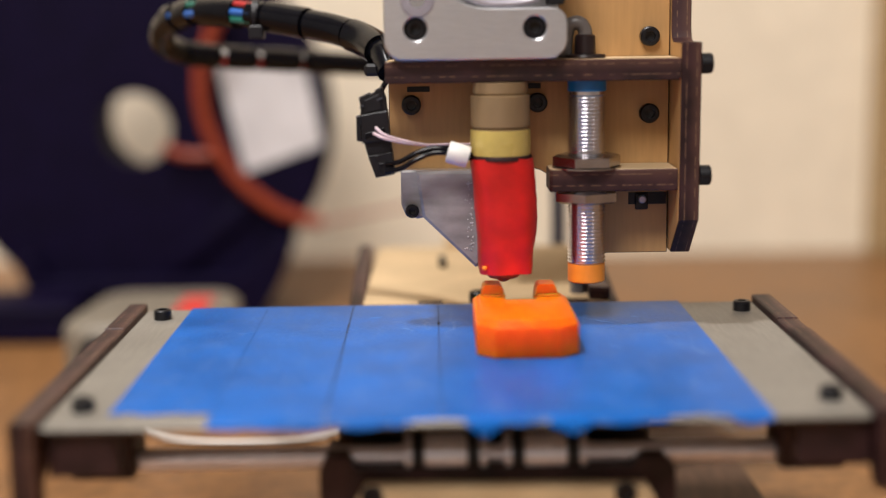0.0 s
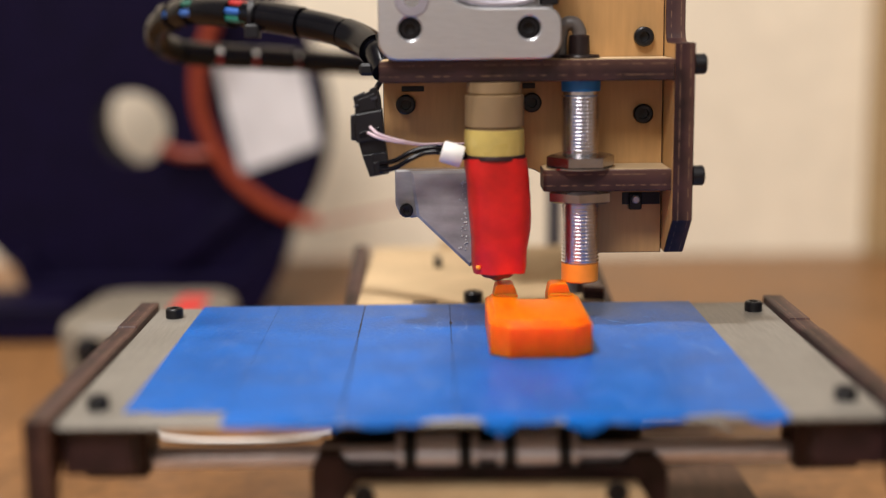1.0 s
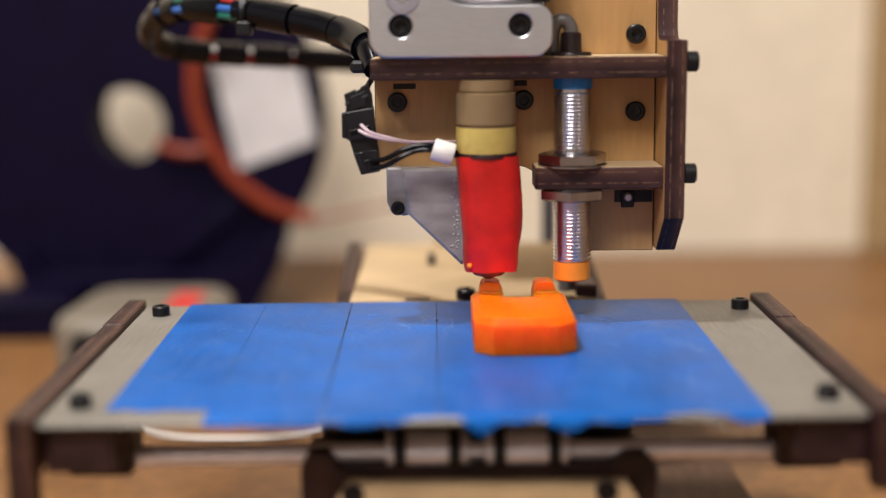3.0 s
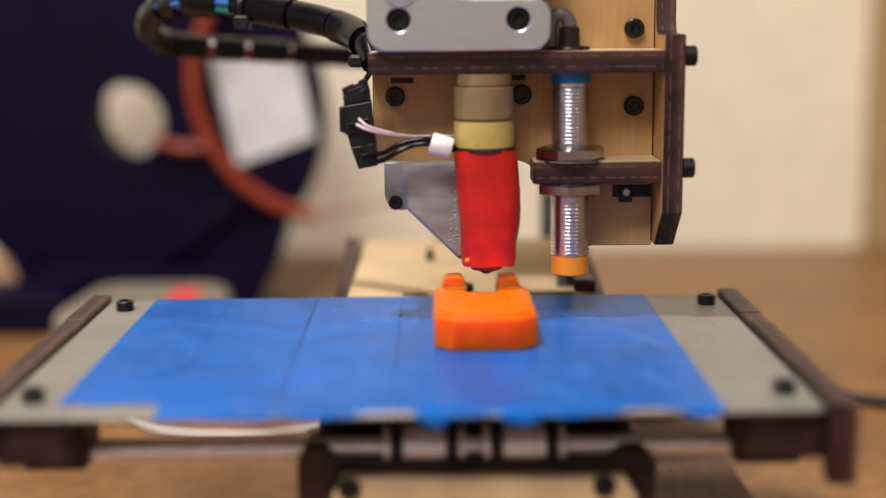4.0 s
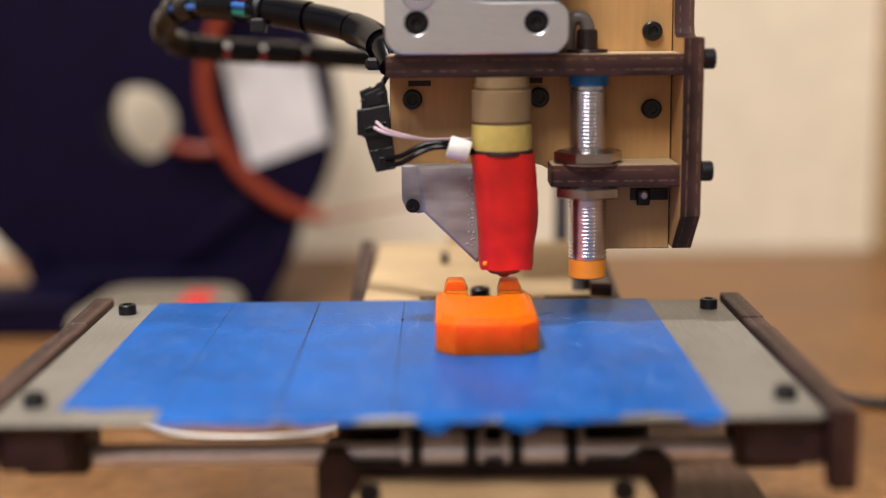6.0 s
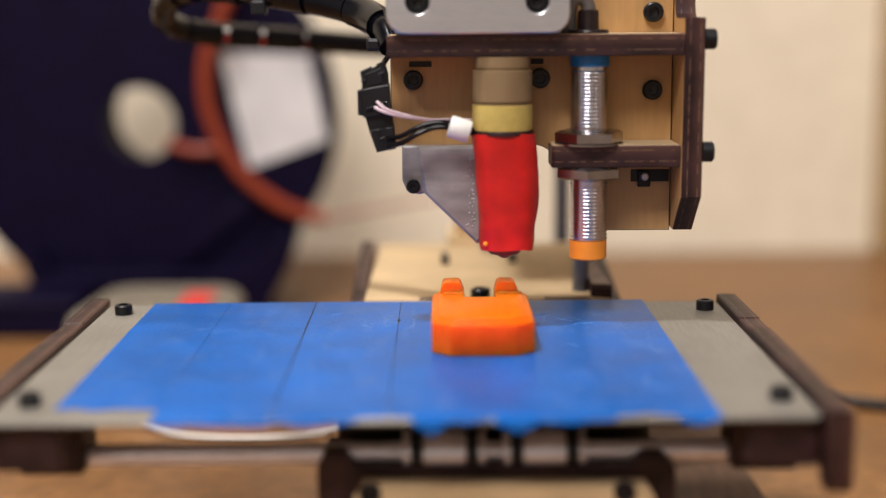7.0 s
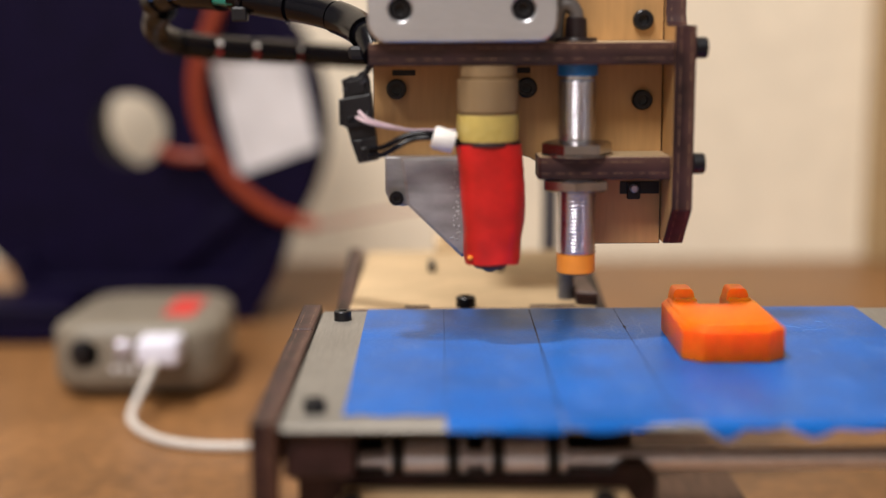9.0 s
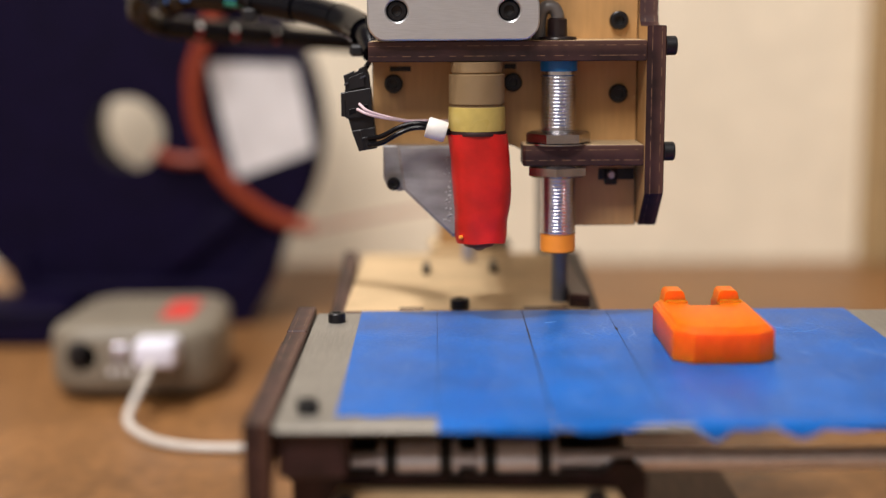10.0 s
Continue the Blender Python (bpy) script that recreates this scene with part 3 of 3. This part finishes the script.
part("tape_wrap", lathe([(7.6, 132.7), (8.0, 132.6), (8.15, 129), (8.0, 126.0), (6.8, 125.6), (6.8, 124.6), (0.01, 124.6)], (HX, HY, 0), "z", 40), KAPTON, barrel, "yellow heatproof tape")


def sleeve_shape():
    """Shrunk wrap with soft corners and an uneven outline."""
    bm = bmesh.new()
    keys = [(125.0, 6.15, 23.0), (123.6, 6.1, 23.2), (119, 6.7, 23.5), (114, 7.1, 24.0), (110, 7.4, 24.1), (105, 7.7, 23.9), (100, 7.9, 23.1), (95.5, 8.1, 22.9), (94.0, 8.4, 22.6)]
    n, rings = 40, []
    for i in range(41):
        z = 125.0 + (94.0 - 125.0) * i / 40
        for (za, la, ra), (zb, lb, rb) in zip(keys, keys[1:]):
            if zb <= z <= za:
                f = (za - z) / (za - zb)
                lo, hi = la + (lb - la) * f, ra + (rb - ra) * f
        cx, rx, ry = (lo + hi) / 2, (hi - lo) / 2, 7.4 - 0.6 * i / 40
        ring = []
        for k in range(n):
            a = 2 * math.pi * k / n
            ca, sa = math.cos(a), math.sin(a)
            p = 0.72
            u, v = math.copysign(abs(ca) ** p, ca) * rx, math.copysign(abs(sa) ** p, sa) * ry
            w = 0.28 * noise.noise((u * 0.25, v * 0.25, z * 0.13)) + 0.10 * noise.noise((u * 0.8, v * 0.8, z * 0.5 + 7))
            dz = 0.5 * noise.noise((u * 0.2, v * 0.2, 3)) if i in (0, 40) else 0
            ring.append(bm.verts.new((cx + u * (1 + w * 0.12), HY + v * (1 + w * 0.12), z + dz)))
        rings.append(ring)
    for a, b in zip(rings, rings[1:]):
        for k in range(n):
            bm.faces.new((a[k], a[(k + 1) % n], b[(k + 1) % n], b[k]))
    bm.faces.new(rings[0])
    bm.faces.new(rings[-1])
    return bm


part("burnt_rim", ring_lathe([(7.0, 124.6), (8.15, 124.7), (8.25, 125.3), (8.0, 125.9), (7.0, 125.9)], (14.55, HY, 0), "z", 36), EDGE, head, "dark scorched rim of the sleeve")
part("heater_sleeve", sleeve_shape(), RED, head, "glossy red heatproof sleeve")
part("nozzle", lathe([(4.4, 94.5), (4.4, 92.9), (3.9, 92.5), (2.4, 92.2), (0.9, 91.3), (0.35, 91.2), (0.01, 91.2)], (14.9, HY, 0), "z", 28), BRASS, head, "brown-stained brass nozzle")
part("residue", lathe([(0.01, 96.6), (0.55, 96.5), (0.7, 96.0), (0.5, 95.5), (0.01, 95.4)], (9.6, 2.2, 0), "z", 12), CAP, head, "speck of orange plastic")

duct_out = [(-12.7, 121.0), (-12.7, 111.6), (-11.5, 108.6), (-8.2, 107.6), (-6.6, 107.9), (7.8, 93.9), (12.0, 94.4), (16, 110), (16, 121.0)]
duct = part("fan_duct", prism(duct_out, "xz", 15.6, 20.9, 0.5), DUCT, head, "grey translucent plastic cooling duct")
part("duct_cheek", prism([(-8.5, 121.0), (-6.8, 108.4), (7.6, 94.2), (9.6, 96.0), (9.4, 121.0)], "xz", 12.8, 15.5, 0.8), DUCT, duct)
bm = bmesh.new()
rnd = random.Random(5)
for i in range(46):
    z = rnd.uniform(99, 118)
    x = 6.6 + 0.04 * (118 - z) * 0.6 - abs(rnd.gauss(0, 1.0))
    bmesh.ops.create_icosphere(bm, subdivisions=1, radius=rnd.uniform(0.12, 0.34), matrix=Matrix.Translation((x, 12.7, z)))
part("glue_beads", bm, GLUE, duct, "glossy glue beads")
part("bolt", cap_screw((-9.7, 15.5, 109.9), "y", 1.9, 1.6, -1), BLACK_STEEL, duct)

conn = part("connector", prism([(-23.2, 141.6), (-20.4, 142.8), (-20.2, 142.4), (-19.0, 142.9), (-18.8, 143.5), (-17.0, 144.3), (-16.0, 141.2), (-15.6, 135.2), (-23.0, 134.6), (-22.7, 139.0)], "xz", 6.4, 12.0, 0.15), BLACK, head, "black wire connector")
part("collar", prism([(-22.7, 137.0), (-15.6, 138.2), (-15.0, 130.4), (-22.5, 129.6)], "xz", 5.4, 12.2, 0.15), BLACK, conn)
part("latch", prism([(-24.0, 136.7), (-22.8, 136.9), (-22.6, 129.9), (-24.0, 130.2)], "xz", 6.6, 10.8, 0.15), BLACK, conn)
part("latch_arm", prism([(-21.6, 141.0), (-17.6, 142.6), (-17.0, 138.6), (-21.4, 137.6)], "xz", 5.7, 6.6, 0.12), BLACK, conn)
part("rib", prism([(-23.0, 139.4), (-21.9, 139.8), (-21.8, 139.2), (-22.9, 138.8)], "xz", 5.7, 6.6, 0.1), SEAM, conn)
part("rib", prism([(-18.4, 141.2), (-16.9, 141.8), (-16.8, 141.2), (-18.3, 140.6)], "xz", 5.5, 6.6, 0.1), SEAM, conn)
for x, z in ((-20.6, 131.6), (-17.2, 132.6)):
    part("hole", prism([(x - 1, z - 0.9), (x + 0.9, z - 0.4), (x + 0.8, z + 1.1), (x - 1.1, z + 0.6)], "xz", 5.30, 5.6, 0.05), SHEATH, conn)
part("plug", prism([(-22.2, 130.2), (-15.0, 130.8), (-14.5, 126.5), (-20.9, 125.4)], "xz", 6.6, 11.8, 0.15), BLACK, conn)
part("plug_end", prism([(-21.1, 126.1), (-14.5, 127.1), (-14.0, 121.2), (-19.1, 120.3)], "xz", 5.8, 12.0, 0.15), BLACK, conn)
part("plug_rib", prism([(-19.2, 126.2), (-18.6, 126.3), (-17.4, 120.8), (-18.0, 120.7)], "xz", 5.3, 6.0, 0.1), BLACK, conn)
part("plug_rib", prism([(-18.2, 124.2), (-14.3, 124.9), (-14.2, 124.2), (-18.1, 123.5)], "xz", 5.3, 6.0, 0.1), BLACK, conn)
for dz, dy in ((0.9, 0.0), (-0.9, -0.6)):
    part("black_wire", sweep(smooth_path([(-16.4, 5.8 + dy, 123.0 + dz), (-12.5, 4.6 + dy, 123.8 + dz), (-8, 4.2 + dy, 126.2 + dz * 0.9), (-4, 4.2, 127.5 + dz * 0.7), (0.6, 4.3, 127.4 + dz * 0.6), (7.0, 6, 125.4 + dz * 0.4)]), 0.72, 10), SHEATH, conn)
for dz, dx in ((0.8, 0.0), (-0.7, -0.6)):
    part("pink_wire", sweep(smooth_path([(-18.8 + dx, 5.0, 133.0 + dz), (-16.3, 3.6, 131.4 + dz * 0.6), (-11, 5.5, 129.8 + dz * 0.3), (-5, 9, 128.6), (0, 12, 128.4), (7, 15, 128.0)]), 0.42, 8), PINK, conn)
bm = lathe([(0.9, -2.9), (2.7, -2.8), (2.95, -2.3), (2.95, 2.3), (2.7, 2.8), (0.9, 2.9)], (0, 0, 0), "x", 20)
bmesh.ops.transform(bm, matrix=Matrix.Translation((2.9, 2.6, 126.6)) @ Matrix.Rotation(radians(17), 4, "Y"), verts=bm.verts)
part("ferrule", bm, WHITE, conn, "white plastic sleeve on the wires")

# ---- cable bundle between the head and the column ----
cable = thing("cable_bundle", (-16, 24, 150), "black spiral-wrapped cable bundle with coloured wires showing", "cable bundle", units=U)
front = smooth_path([(-15.2, 23, 147.5), (-17.5, 29, 152.5), (-22.3, 38, 155.8), (-30, 46, 158.6), (-39.5, 52, 160.7), (-50, 58, 162.6), (-59, 63, 163.7), (-70, 72, 164.8), (-80, 82, 164.6), (-88, 92, 162.5)], 10)
back_run = smooth_path([(-88, 92, 162.5), (-92.5, 100, 158.8), (-93.5, 108, 154.5), (-89, 117, 151.2), (-80, 125, 149.6), (-70, 132, 148.5), (-60, 139, 147.6), (-48, 149, 146.4), (-34, 159, 145.0), (-22, 166, 144.0)], 10)
part("wire_core", sweep(front, 3.6, 12), SHEATH, cable)
cuts = [(12, 26), (27, 40), (41, 53), (54, 59), (63, 74), (78, 84), (86, 90)]
for k, (a, b) in enumerate(cuts):
    part("wrap_turn", sweep(front, (4.7, 4.35)[k % 2], 18, None, a, b + 1), SHEATH, cable)
for m, i0, i1, out, up in ((WIRE_RED, 56, 66, 1.6, 2.9), (WIRE_BLUE, 56, 66, 3.2, 0.6), (WIRE_GREEN, 57, 66, 2.9, -1.6), (WIRE_BLUE, 71, 81, 3.2, -0.6), (WIRE_GREEN, 71, 81, 2.4, 2.2), (WIRE_BLUE, 82, 89, 3.2, 0.4)):
    off = Vector((-0.55 * out, -0.83 * out, up))
    part("wire", sweep([p + off for p in front[i0:i1]], 1.1, 8), m, cable)
tie = part("cable_tie", ring_lathe([(4.6, -0.9), (5.1, -0.9), (5.1, 0.9), (4.6, 0.9)], (-56.3, 61.5, 163.4), "x", 28), BLACK, cable)
part("tie_head", box(-58.2, -53.6, 55.6, 59.2, 156.4, 160.6, 0.5), BLACK, tie)
part("loose_wire", sweep(smooth_path([(-17.0, 26, 157.5), (-15.6, 23, 152), (-15.8, 20, 146.5), (-17.2, 14, 143.5)]), 0.8, 8), SHEATH, cable)
part("cable_tie", box(-22.5, -16.5, 24, 29, 146.4, 149.8, 0.8), BLACK, cable)
run = thing("cable_run", (-90, 105, 156), "black wrapped cable run with white and red wires", "cable bundle", units=U)
part("wire_core", sweep(back_run, 3.4, 12), SHEATH, run)
for a, b in ((0, 8), (9, 19), (20, 29), (31, 41), (43, 53), (55, 66), (68, 90)):
    part("wrap_turn", sweep(back_run, 4.2, 16, None, a, b + 1), SHEATH, run)
for i in (43, 54, 66):
    for m, dz, r in ((WHITE, 1.5, 1.1), (WIRE_RED, -1.3, 1.1)):
        off = Vector((0, -3.0, dz))
        part("wire", sweep([p + off for p in back_run[i - 2:i + 3]], r, 8), m, run)

# ---- machine frame under and behind the bed ----
base = thing("machine_frame", (12, 60, -0.0), "laser-cut plywood machine frame with dark edges", "printer frame")


def fpart(name, bm, mats, label="", parent=None):
    """A piece drawn in the frame's own units."""
    ob = new(name, mesh_of(name, bm, mats, ORIGIN[base.name][0], frame_units))
    ob.parent = parent or base
    ORIGIN[ob.name] = (ORIGIN[base.name][0], frame_units)
    if label:
        ob["label"] = label
    return ob


base.location = Vector((12, 60, TABLE_Z)) * MM
ORIGIN[base.name] = (Vector((12, 60, TABLE_Z)), real)
# bearings on the rods
for x in (-2.0, 23.3):
    b1 = part("bearing", ring_lathe([(3.1, -10.5), (5.6, -10.5), (6.0, -10.1), (6.0, 10.1), (5.6, 10.5), (3.1, 10.5)], (x, -20, 51.6), "x", 28), ROD, base)
    for d in (-7.0, 7.0):
        part("cable_tie", ring_lathe([(6.05, -1.6), (6.9, -1.6), (6.9, 1.6), (6.05, 1.6)], (x + d, -20, 51.6), "x", 24), BLACK, b1)
    part("bearing", ring_lathe([(3.1, -10.5), (5.6, -10.5), (6.0, -10.1), (6.0, 10.1), (5.6, 10.5), (3.1, 10.5)], (x, 52, 51.6), "x", 28), STEEL, base)
carriage = [(-34, 30), (-34, 50), (-32, 54.0), (-27, 54.0), (-24.5, 50.5), (44.5, 50.2), (48, 53.0), (53, 53.0), (56, 49.5), (56, 30)]
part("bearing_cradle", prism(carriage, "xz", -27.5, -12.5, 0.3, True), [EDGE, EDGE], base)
# The pale ply puts the light on this upright beam into its colour.
part("front_beam", prism([(-25, 12), (50.5, 12), (50.5, 43), (48, 47.0), (-22, 47.8), (-25, 43)], "xz", -34.0, -27.7, 0.3, True), [PLY_PALE, PLY_PALE], base)
for x in (-20.5, 42.3):
    part("bolt", cap_screw((x, -34, 46.0), "y", 2.8, 1.5, -1), BLACK_STEEL, base)
# Black block behind the bearings, filling the dark band below the bed.
part("under_bed_block", box(-31, 54, 2, 34, 43.6, 66.6, 1.0), BLACK, base)
part("carriage_deck", prism([(-30, -22), (53, -22), (53, 62), (-30, 62)], "xy", 38.0, 43.5, 0.3, True), [PLY_PALE, EDGE], base)
for x in (-30.0, 49.0):
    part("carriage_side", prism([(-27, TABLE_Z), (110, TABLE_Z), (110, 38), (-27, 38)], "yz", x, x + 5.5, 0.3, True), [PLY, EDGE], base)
# Brown board whose reach and tone also stand in for under-bed shade.
part("shaded_base_board", prism([(56, 30), (108, 30), (108, 300), (56, 300)], "xy", TABLE_Z + 0.05, TABLE_Z + 5.5, 0.5), BOARD, base, "brown base board, darkened for the shade under the bed")
for y0, y1 in ((206, 186), (200, 176)):
    part("loose_wire", sweep(smooth_path([(70, y0 + 4, TABLE_Z + 6.3), (88, y0, TABLE_Z + 6.3), (104, (y0 + y1) / 2 - 3, TABLE_Z + 6.3), (118, y1, TABLE_Z + 2.0)]), 0.8, 8), LEAD, base, "pale loose wire")
solid("wood_offcut", prism([(80, 172), (97, 174), (95, 190), (79, 189)], "xy", TABLE_Z + 5.55, TABLE_Z + 8.0, 0.3, True), [PLY_PALE, EDGE], (88, 181, TABLE_Z + 5.55),
      "small pale plywood offcut lying on the brown board", "wood offcut")
# the rear deck and the column foot
fpart("rear_deck", prism([(-26.0, 48), (49.5, 48), (47.5, 150), (-25, 150)], "xy", 70.8, 76.4, 0.3, True), [PLY_PALE, EDGE])
for x0, x1 in ((-31.0, -26.2), (49.7, 54.5)):
    fpart("deck_cheek", prism([(40, 20), (40, 66), (60, 72), (132, 80.5), (136, 77), (136, 20)], "yz", x0, x1, 0.3, True), [EDGE, EDGE])
for x, y in ((-1.0, 111), (22.5, 113)):
    fpart("slot_fitting", box(x - 1.3, x + 1.3, y - 4.5, y + 4.5, 76.2, 79.5, 0.5), BLACK_STEEL)
fpart("deck_gusset", prism([(43.4, 52), (49.5, 50), (48.0, 128), (45.6, 128)], "xy", 76.45, 80.5, 0.3), EDGE)
fpart("deck_bolt", cap_screw((9.6, 51, 76.4), "z", 3.0, 3.2, 1), BLACK_STEEL)
for x0, x1 in ((-9, -1.5), (29, 43)):
    fpart("deck_slot", box(x0, x1, 49.5, 52.0, 76.1, 76.7, 0.2), EDGE)
fpart("column_rod", lathe([(2.6, 60), (2.6, 230)], (41.2, 62, 0), "z", 20), DARK_ROD)
fpart("column_rod", lathe([(3.0, 66), (3.0, 230)], (44.8, 168, 0), "z", 20), DARK_ROD)
fpart("column_plate", prism([(3.5, 78), (16.5, 78), (16.5, 230), (3.5, 230)], "xz", 150, 155, 0.3, True), [PLY, EDGE])
fpart("column_brace", prism([(18, 79), (31, 79), (27, 84), (21, 96), (19, 120), (18, 120)], "xz", 146, 150, 0.3, True), [EDGE, EDGE])
# Unseen block added overhead so that its shadow falls on the rear deck.
fpart("deck_shade_block", box(-14, 52, 56, 176, 206, 240, 1), PLY)
fpart("column_foot", box(0, 30, 146, 172, 76.5, 79.5, 0.4), PLY_PALE)
fpart("lead_screw", lathe([(2.4, 78), (2.4, 84), (1.8, 85), (0.01, 85)], (14.2, 128, 0), "z", 18), STEEL)

# ---- things behind the machine ----
spool = thing("filament_spool", (-160, 380, -2), "large black plastic filament spool standing on its rim", "spool", units=U)
SPX, SPZ, SPR = -157.0, 106.3, 98.0
part("flange", ring_lathe([(18.7, 345), (SPR - 1, 345), (SPR, 346), (SPR, 349), (SPR - 1, 350), (18.7, 350)], (SPX, 0, SPZ), "y", 72), SPOOL, spool)
part("flange", ring_lathe([(26.5, 405), (SPR - 1, 405), (SPR, 406), (SPR, 409), (SPR - 1, 410), (26.5, 410)], (SPX, 0, SPZ), "y", 72), SPOOL, spool)
part("winding", ring_lathe([(26.5, 350.2), (86, 350.2), (88, 353), (88, 402), (86, 404.8), (26.5, 404.8)], (SPX, 0, SPZ), "y", 72), SPOOL, spool)
# Bar drawn along the faint diagonal streak across the flange.
part("diagonal_bar", box(-150, -92, 341.5, 344.5, 44, 56, 0.8, 2, Matrix.Rotation(radians(-38), 3, "Y")), SPOOL, spool)
lab = prism([(-114.5, 142.5), (-69, 141), (-60.5, 97), (-101, 83)], "xz", 344.2, 344.9, 0)
part("label", lab, PAPER, spool, "white paper label")
part("stand", prism([(-208, 8.1), (-94, 8.1), (-82, 30), (-75, 50), (-84, 50), (-104, 30), (-202, 30), (-210, 43), (-219, 40)], "xz", 330, 344, 0.8), SPOOL, spool)

tube = thing("orange_tube", (-64, 335, 60), "dull orange tube curving in front of the spool", "tube", units=U)
part("hose", sweep(smooth_path([(-100, 338, 190), (-107, 336, 172), (-115, 336, 152), (-120.5, 336, 135), (-119, 337, 110), (-106, 338, 83), (-87, 339, 66), (-70, 340.5, 58.5), (-62, 341, 57)], 10), 3.7, 14), TUBE, tube)
part("filament", sweep(smooth_path([(-66, 340, 56.5), (-64, 339, 56.2), (-38.7, 339, 61.1), (-12.8, 339, 65.7), (14, 339, 69.6), (30, 338, 73)]), 0.9, 8), TUBE, tube)
part("tail", sweep(smooth_path([(-142, 340, 97), (-130, 340, 93), (-117, 340, 93)]), 2.8, 12), TUBE, tube)

hub = thing("adapter_box", (-118, 215, 8), "small grey plastic box with red sticker and white lead", "electronics box", units=U)
case = [*arc(-142.8, 203, 17, 180, 270, 6), *arc(-106, 203, 17, 270, 360, 6), *arc(-107, 244, 16, 0, 90, 5), *arc(-140.5, 244, 16, 90, 180, 5)]
part("case", prism(case, "xy", 11.0, 40.0, 6.5, seg=4), BOX, hub)
# Black inset base drawn for the shadow below the case.
part("foot", box(-150, -97, 198, 252, 8.02, 11.4, 0.8), BLACK, hub, "dark recessed base in place of the shadow under the case")
part("sticker", box(-115, -102, 203, 238, 39.9, 40.4, 0.1), STICKER, hub, "red sticker")
part("socket", lathe([(0.01, 186.0), (6.0, 186.0), (6.6, 186.4), (6.6, 190), (0.01, 190)], (-143.5, 0, 28.0), "y", 20), BLACK, hub, "dark round socket")
part("port", box(-131, -125, 185.2, 190, 26, 33, 0.5), STEEL, hub, "small metal port")
for k in range(3):
    part("marking", box(-133 + k * 4, -130.5 + k * 4, 185.7, 188, 20.5, 23, 0.1), PAPER, hub, "pale printed mark")
plug = part("plug", box(-119.5, -102.5, 171, 187, 26.5, 37, 2.0, 4), PLUG, hub, "white plastic plug")
part("lead", sweep(smooth_path([(-111.5, 176, 30), (-113, 166, 25), (-117.5, 155, 14), (-117.0, 149, 11), (-111, 139, 10), (-101, 128, 9.9), (-89, 122, 9.9), (-76, 120, 9.9), (-60, 121, 9.9), (-47, 128, 9.9), (-36, 138, 9.9), (-15, 154, 9.9), (30, 160, 9.9)], 10), 1.7, 12), LEAD, hub, "white cable")

psu = thing("black_case", (-205, 290, 8), "low black plastic case beside the spool", "case", units=U)
part("shell", box(-260, -178, 284, 328, 8.05, 20.4, 2.0, 3), SPOOL, psu)
part("lid", box(-261, -177, 283, 329, 20.5, 26.8, 2.5, 3), SPOOL, psu)

lead = solid("power_lead", sweep(smooth_path([(112, 170.5, 10.4), (120, 169, 10.4), (136, 166, 10.4), (150, 162.5, 10.4), (172.7, 151.6, 10.4), (209, 137, 10.4), (272, 127, 10.4), (420, 130, 10.4)]), 2.4, 12), SHEATH, (150, 160, 8), "thin black cable lying on the worktop", "cable", units=U)

# ---- housings added for lamps that stand out of view ----
for eye, sx, sy in ((LAMP_A, 160, 160), (LAMP_B, 960, 660), (LAMP_C, 420, 420)):
    x, y, z = (c / MM for c in eye)
    lamp = thing("unseen_lamp", (x, y, 1601), "lamp panel added out of view at the ceiling", "ceiling lamp", group="ceiling lamps")
    part("housing", box(x - sx / 2, x + sx / 2, y - sy / 2, y + sy / 2, 1566, 1601, 4), BLACK, lamp)


# ---- what moves ----
BED = [(0, -0.2), (0.1, 3.9), (0.5, 4.2), (1, 5.4), (1.5, 2.4), (2, 3.8), (2.5, 3.3), (2.7, 3.7), (3.2, 3.6), (3.8, 3.2), (3.9, 2.6), (4, -6.6), (4.1, -11.4), (4.5, -11.6), (5, -11.2), (5.5, -10.9),
       (6.2, -11.5), (7, -12.5), (7.1, -12.3), (7.2, -7.5), (7.5, 8.3), (8, 33.9), (8.4, 57.5), (8.5, 60.7), (9, 61.0), (9.5, 61.0), (10, 60.9)]
HEAD = [(0, 0, 0), (0.5, 0.8, -0.1), (1, 0.8, 0), (1.5, 0.1, -0.1), (2, 0.4, -0.1), (2.5, -0.4, 0.1), (4, 0.7, -0.1), (4.5, -0.4, 0.2), (5, -1.3, 0.2), (5.5, 0, 0.1), (5.9, 0.1, 0.1), (6.1, 0.2, 0.8), (6.5, 0.4, 5.7), (6.7, 0.5, 6.2),
        (7, 0.6, 6.2), (7.1, 0.4, 6.2), (7.4, -15.8, 6.5), (7.5, -18.3, 6.6), (8, -19.3, 6.4), (8.5, -18.2, 6.3), (8.8, -17.0, 6.4), (9, -10.9, 6.6), (9.5, 13.1, 7.5), (9.7, 19.5, 7.6), (10, 23.7, 7.6)]


def motions():
    home_bed, home_part = bed.location.copy(), printed.location.copy()
    for ob, home in ((bed, home_bed), (printed, home_part)):
        walk(ob, [(t, Matrix.Translation(home + Vector((dx - 0.3, 0, 0)) * MM)) for t, dx in BED])
    home_head, home_cable, home_run = head.location.copy(), cable.location.copy(), run.location.copy()
    for ob, home in ((head, home_head), (cable, home_cable)):
        walk(ob, [(t, Matrix.Translation(home + Vector((0, dy, dz)) * MM)) for t, dy, dz in HEAD])
    walk(run, [(t, Matrix.Translation(home_run + Vector((-0.33 * dy, dy, dz + 0.2 * dy)) * MM)) for t, dy, dz in HEAD])


motions()
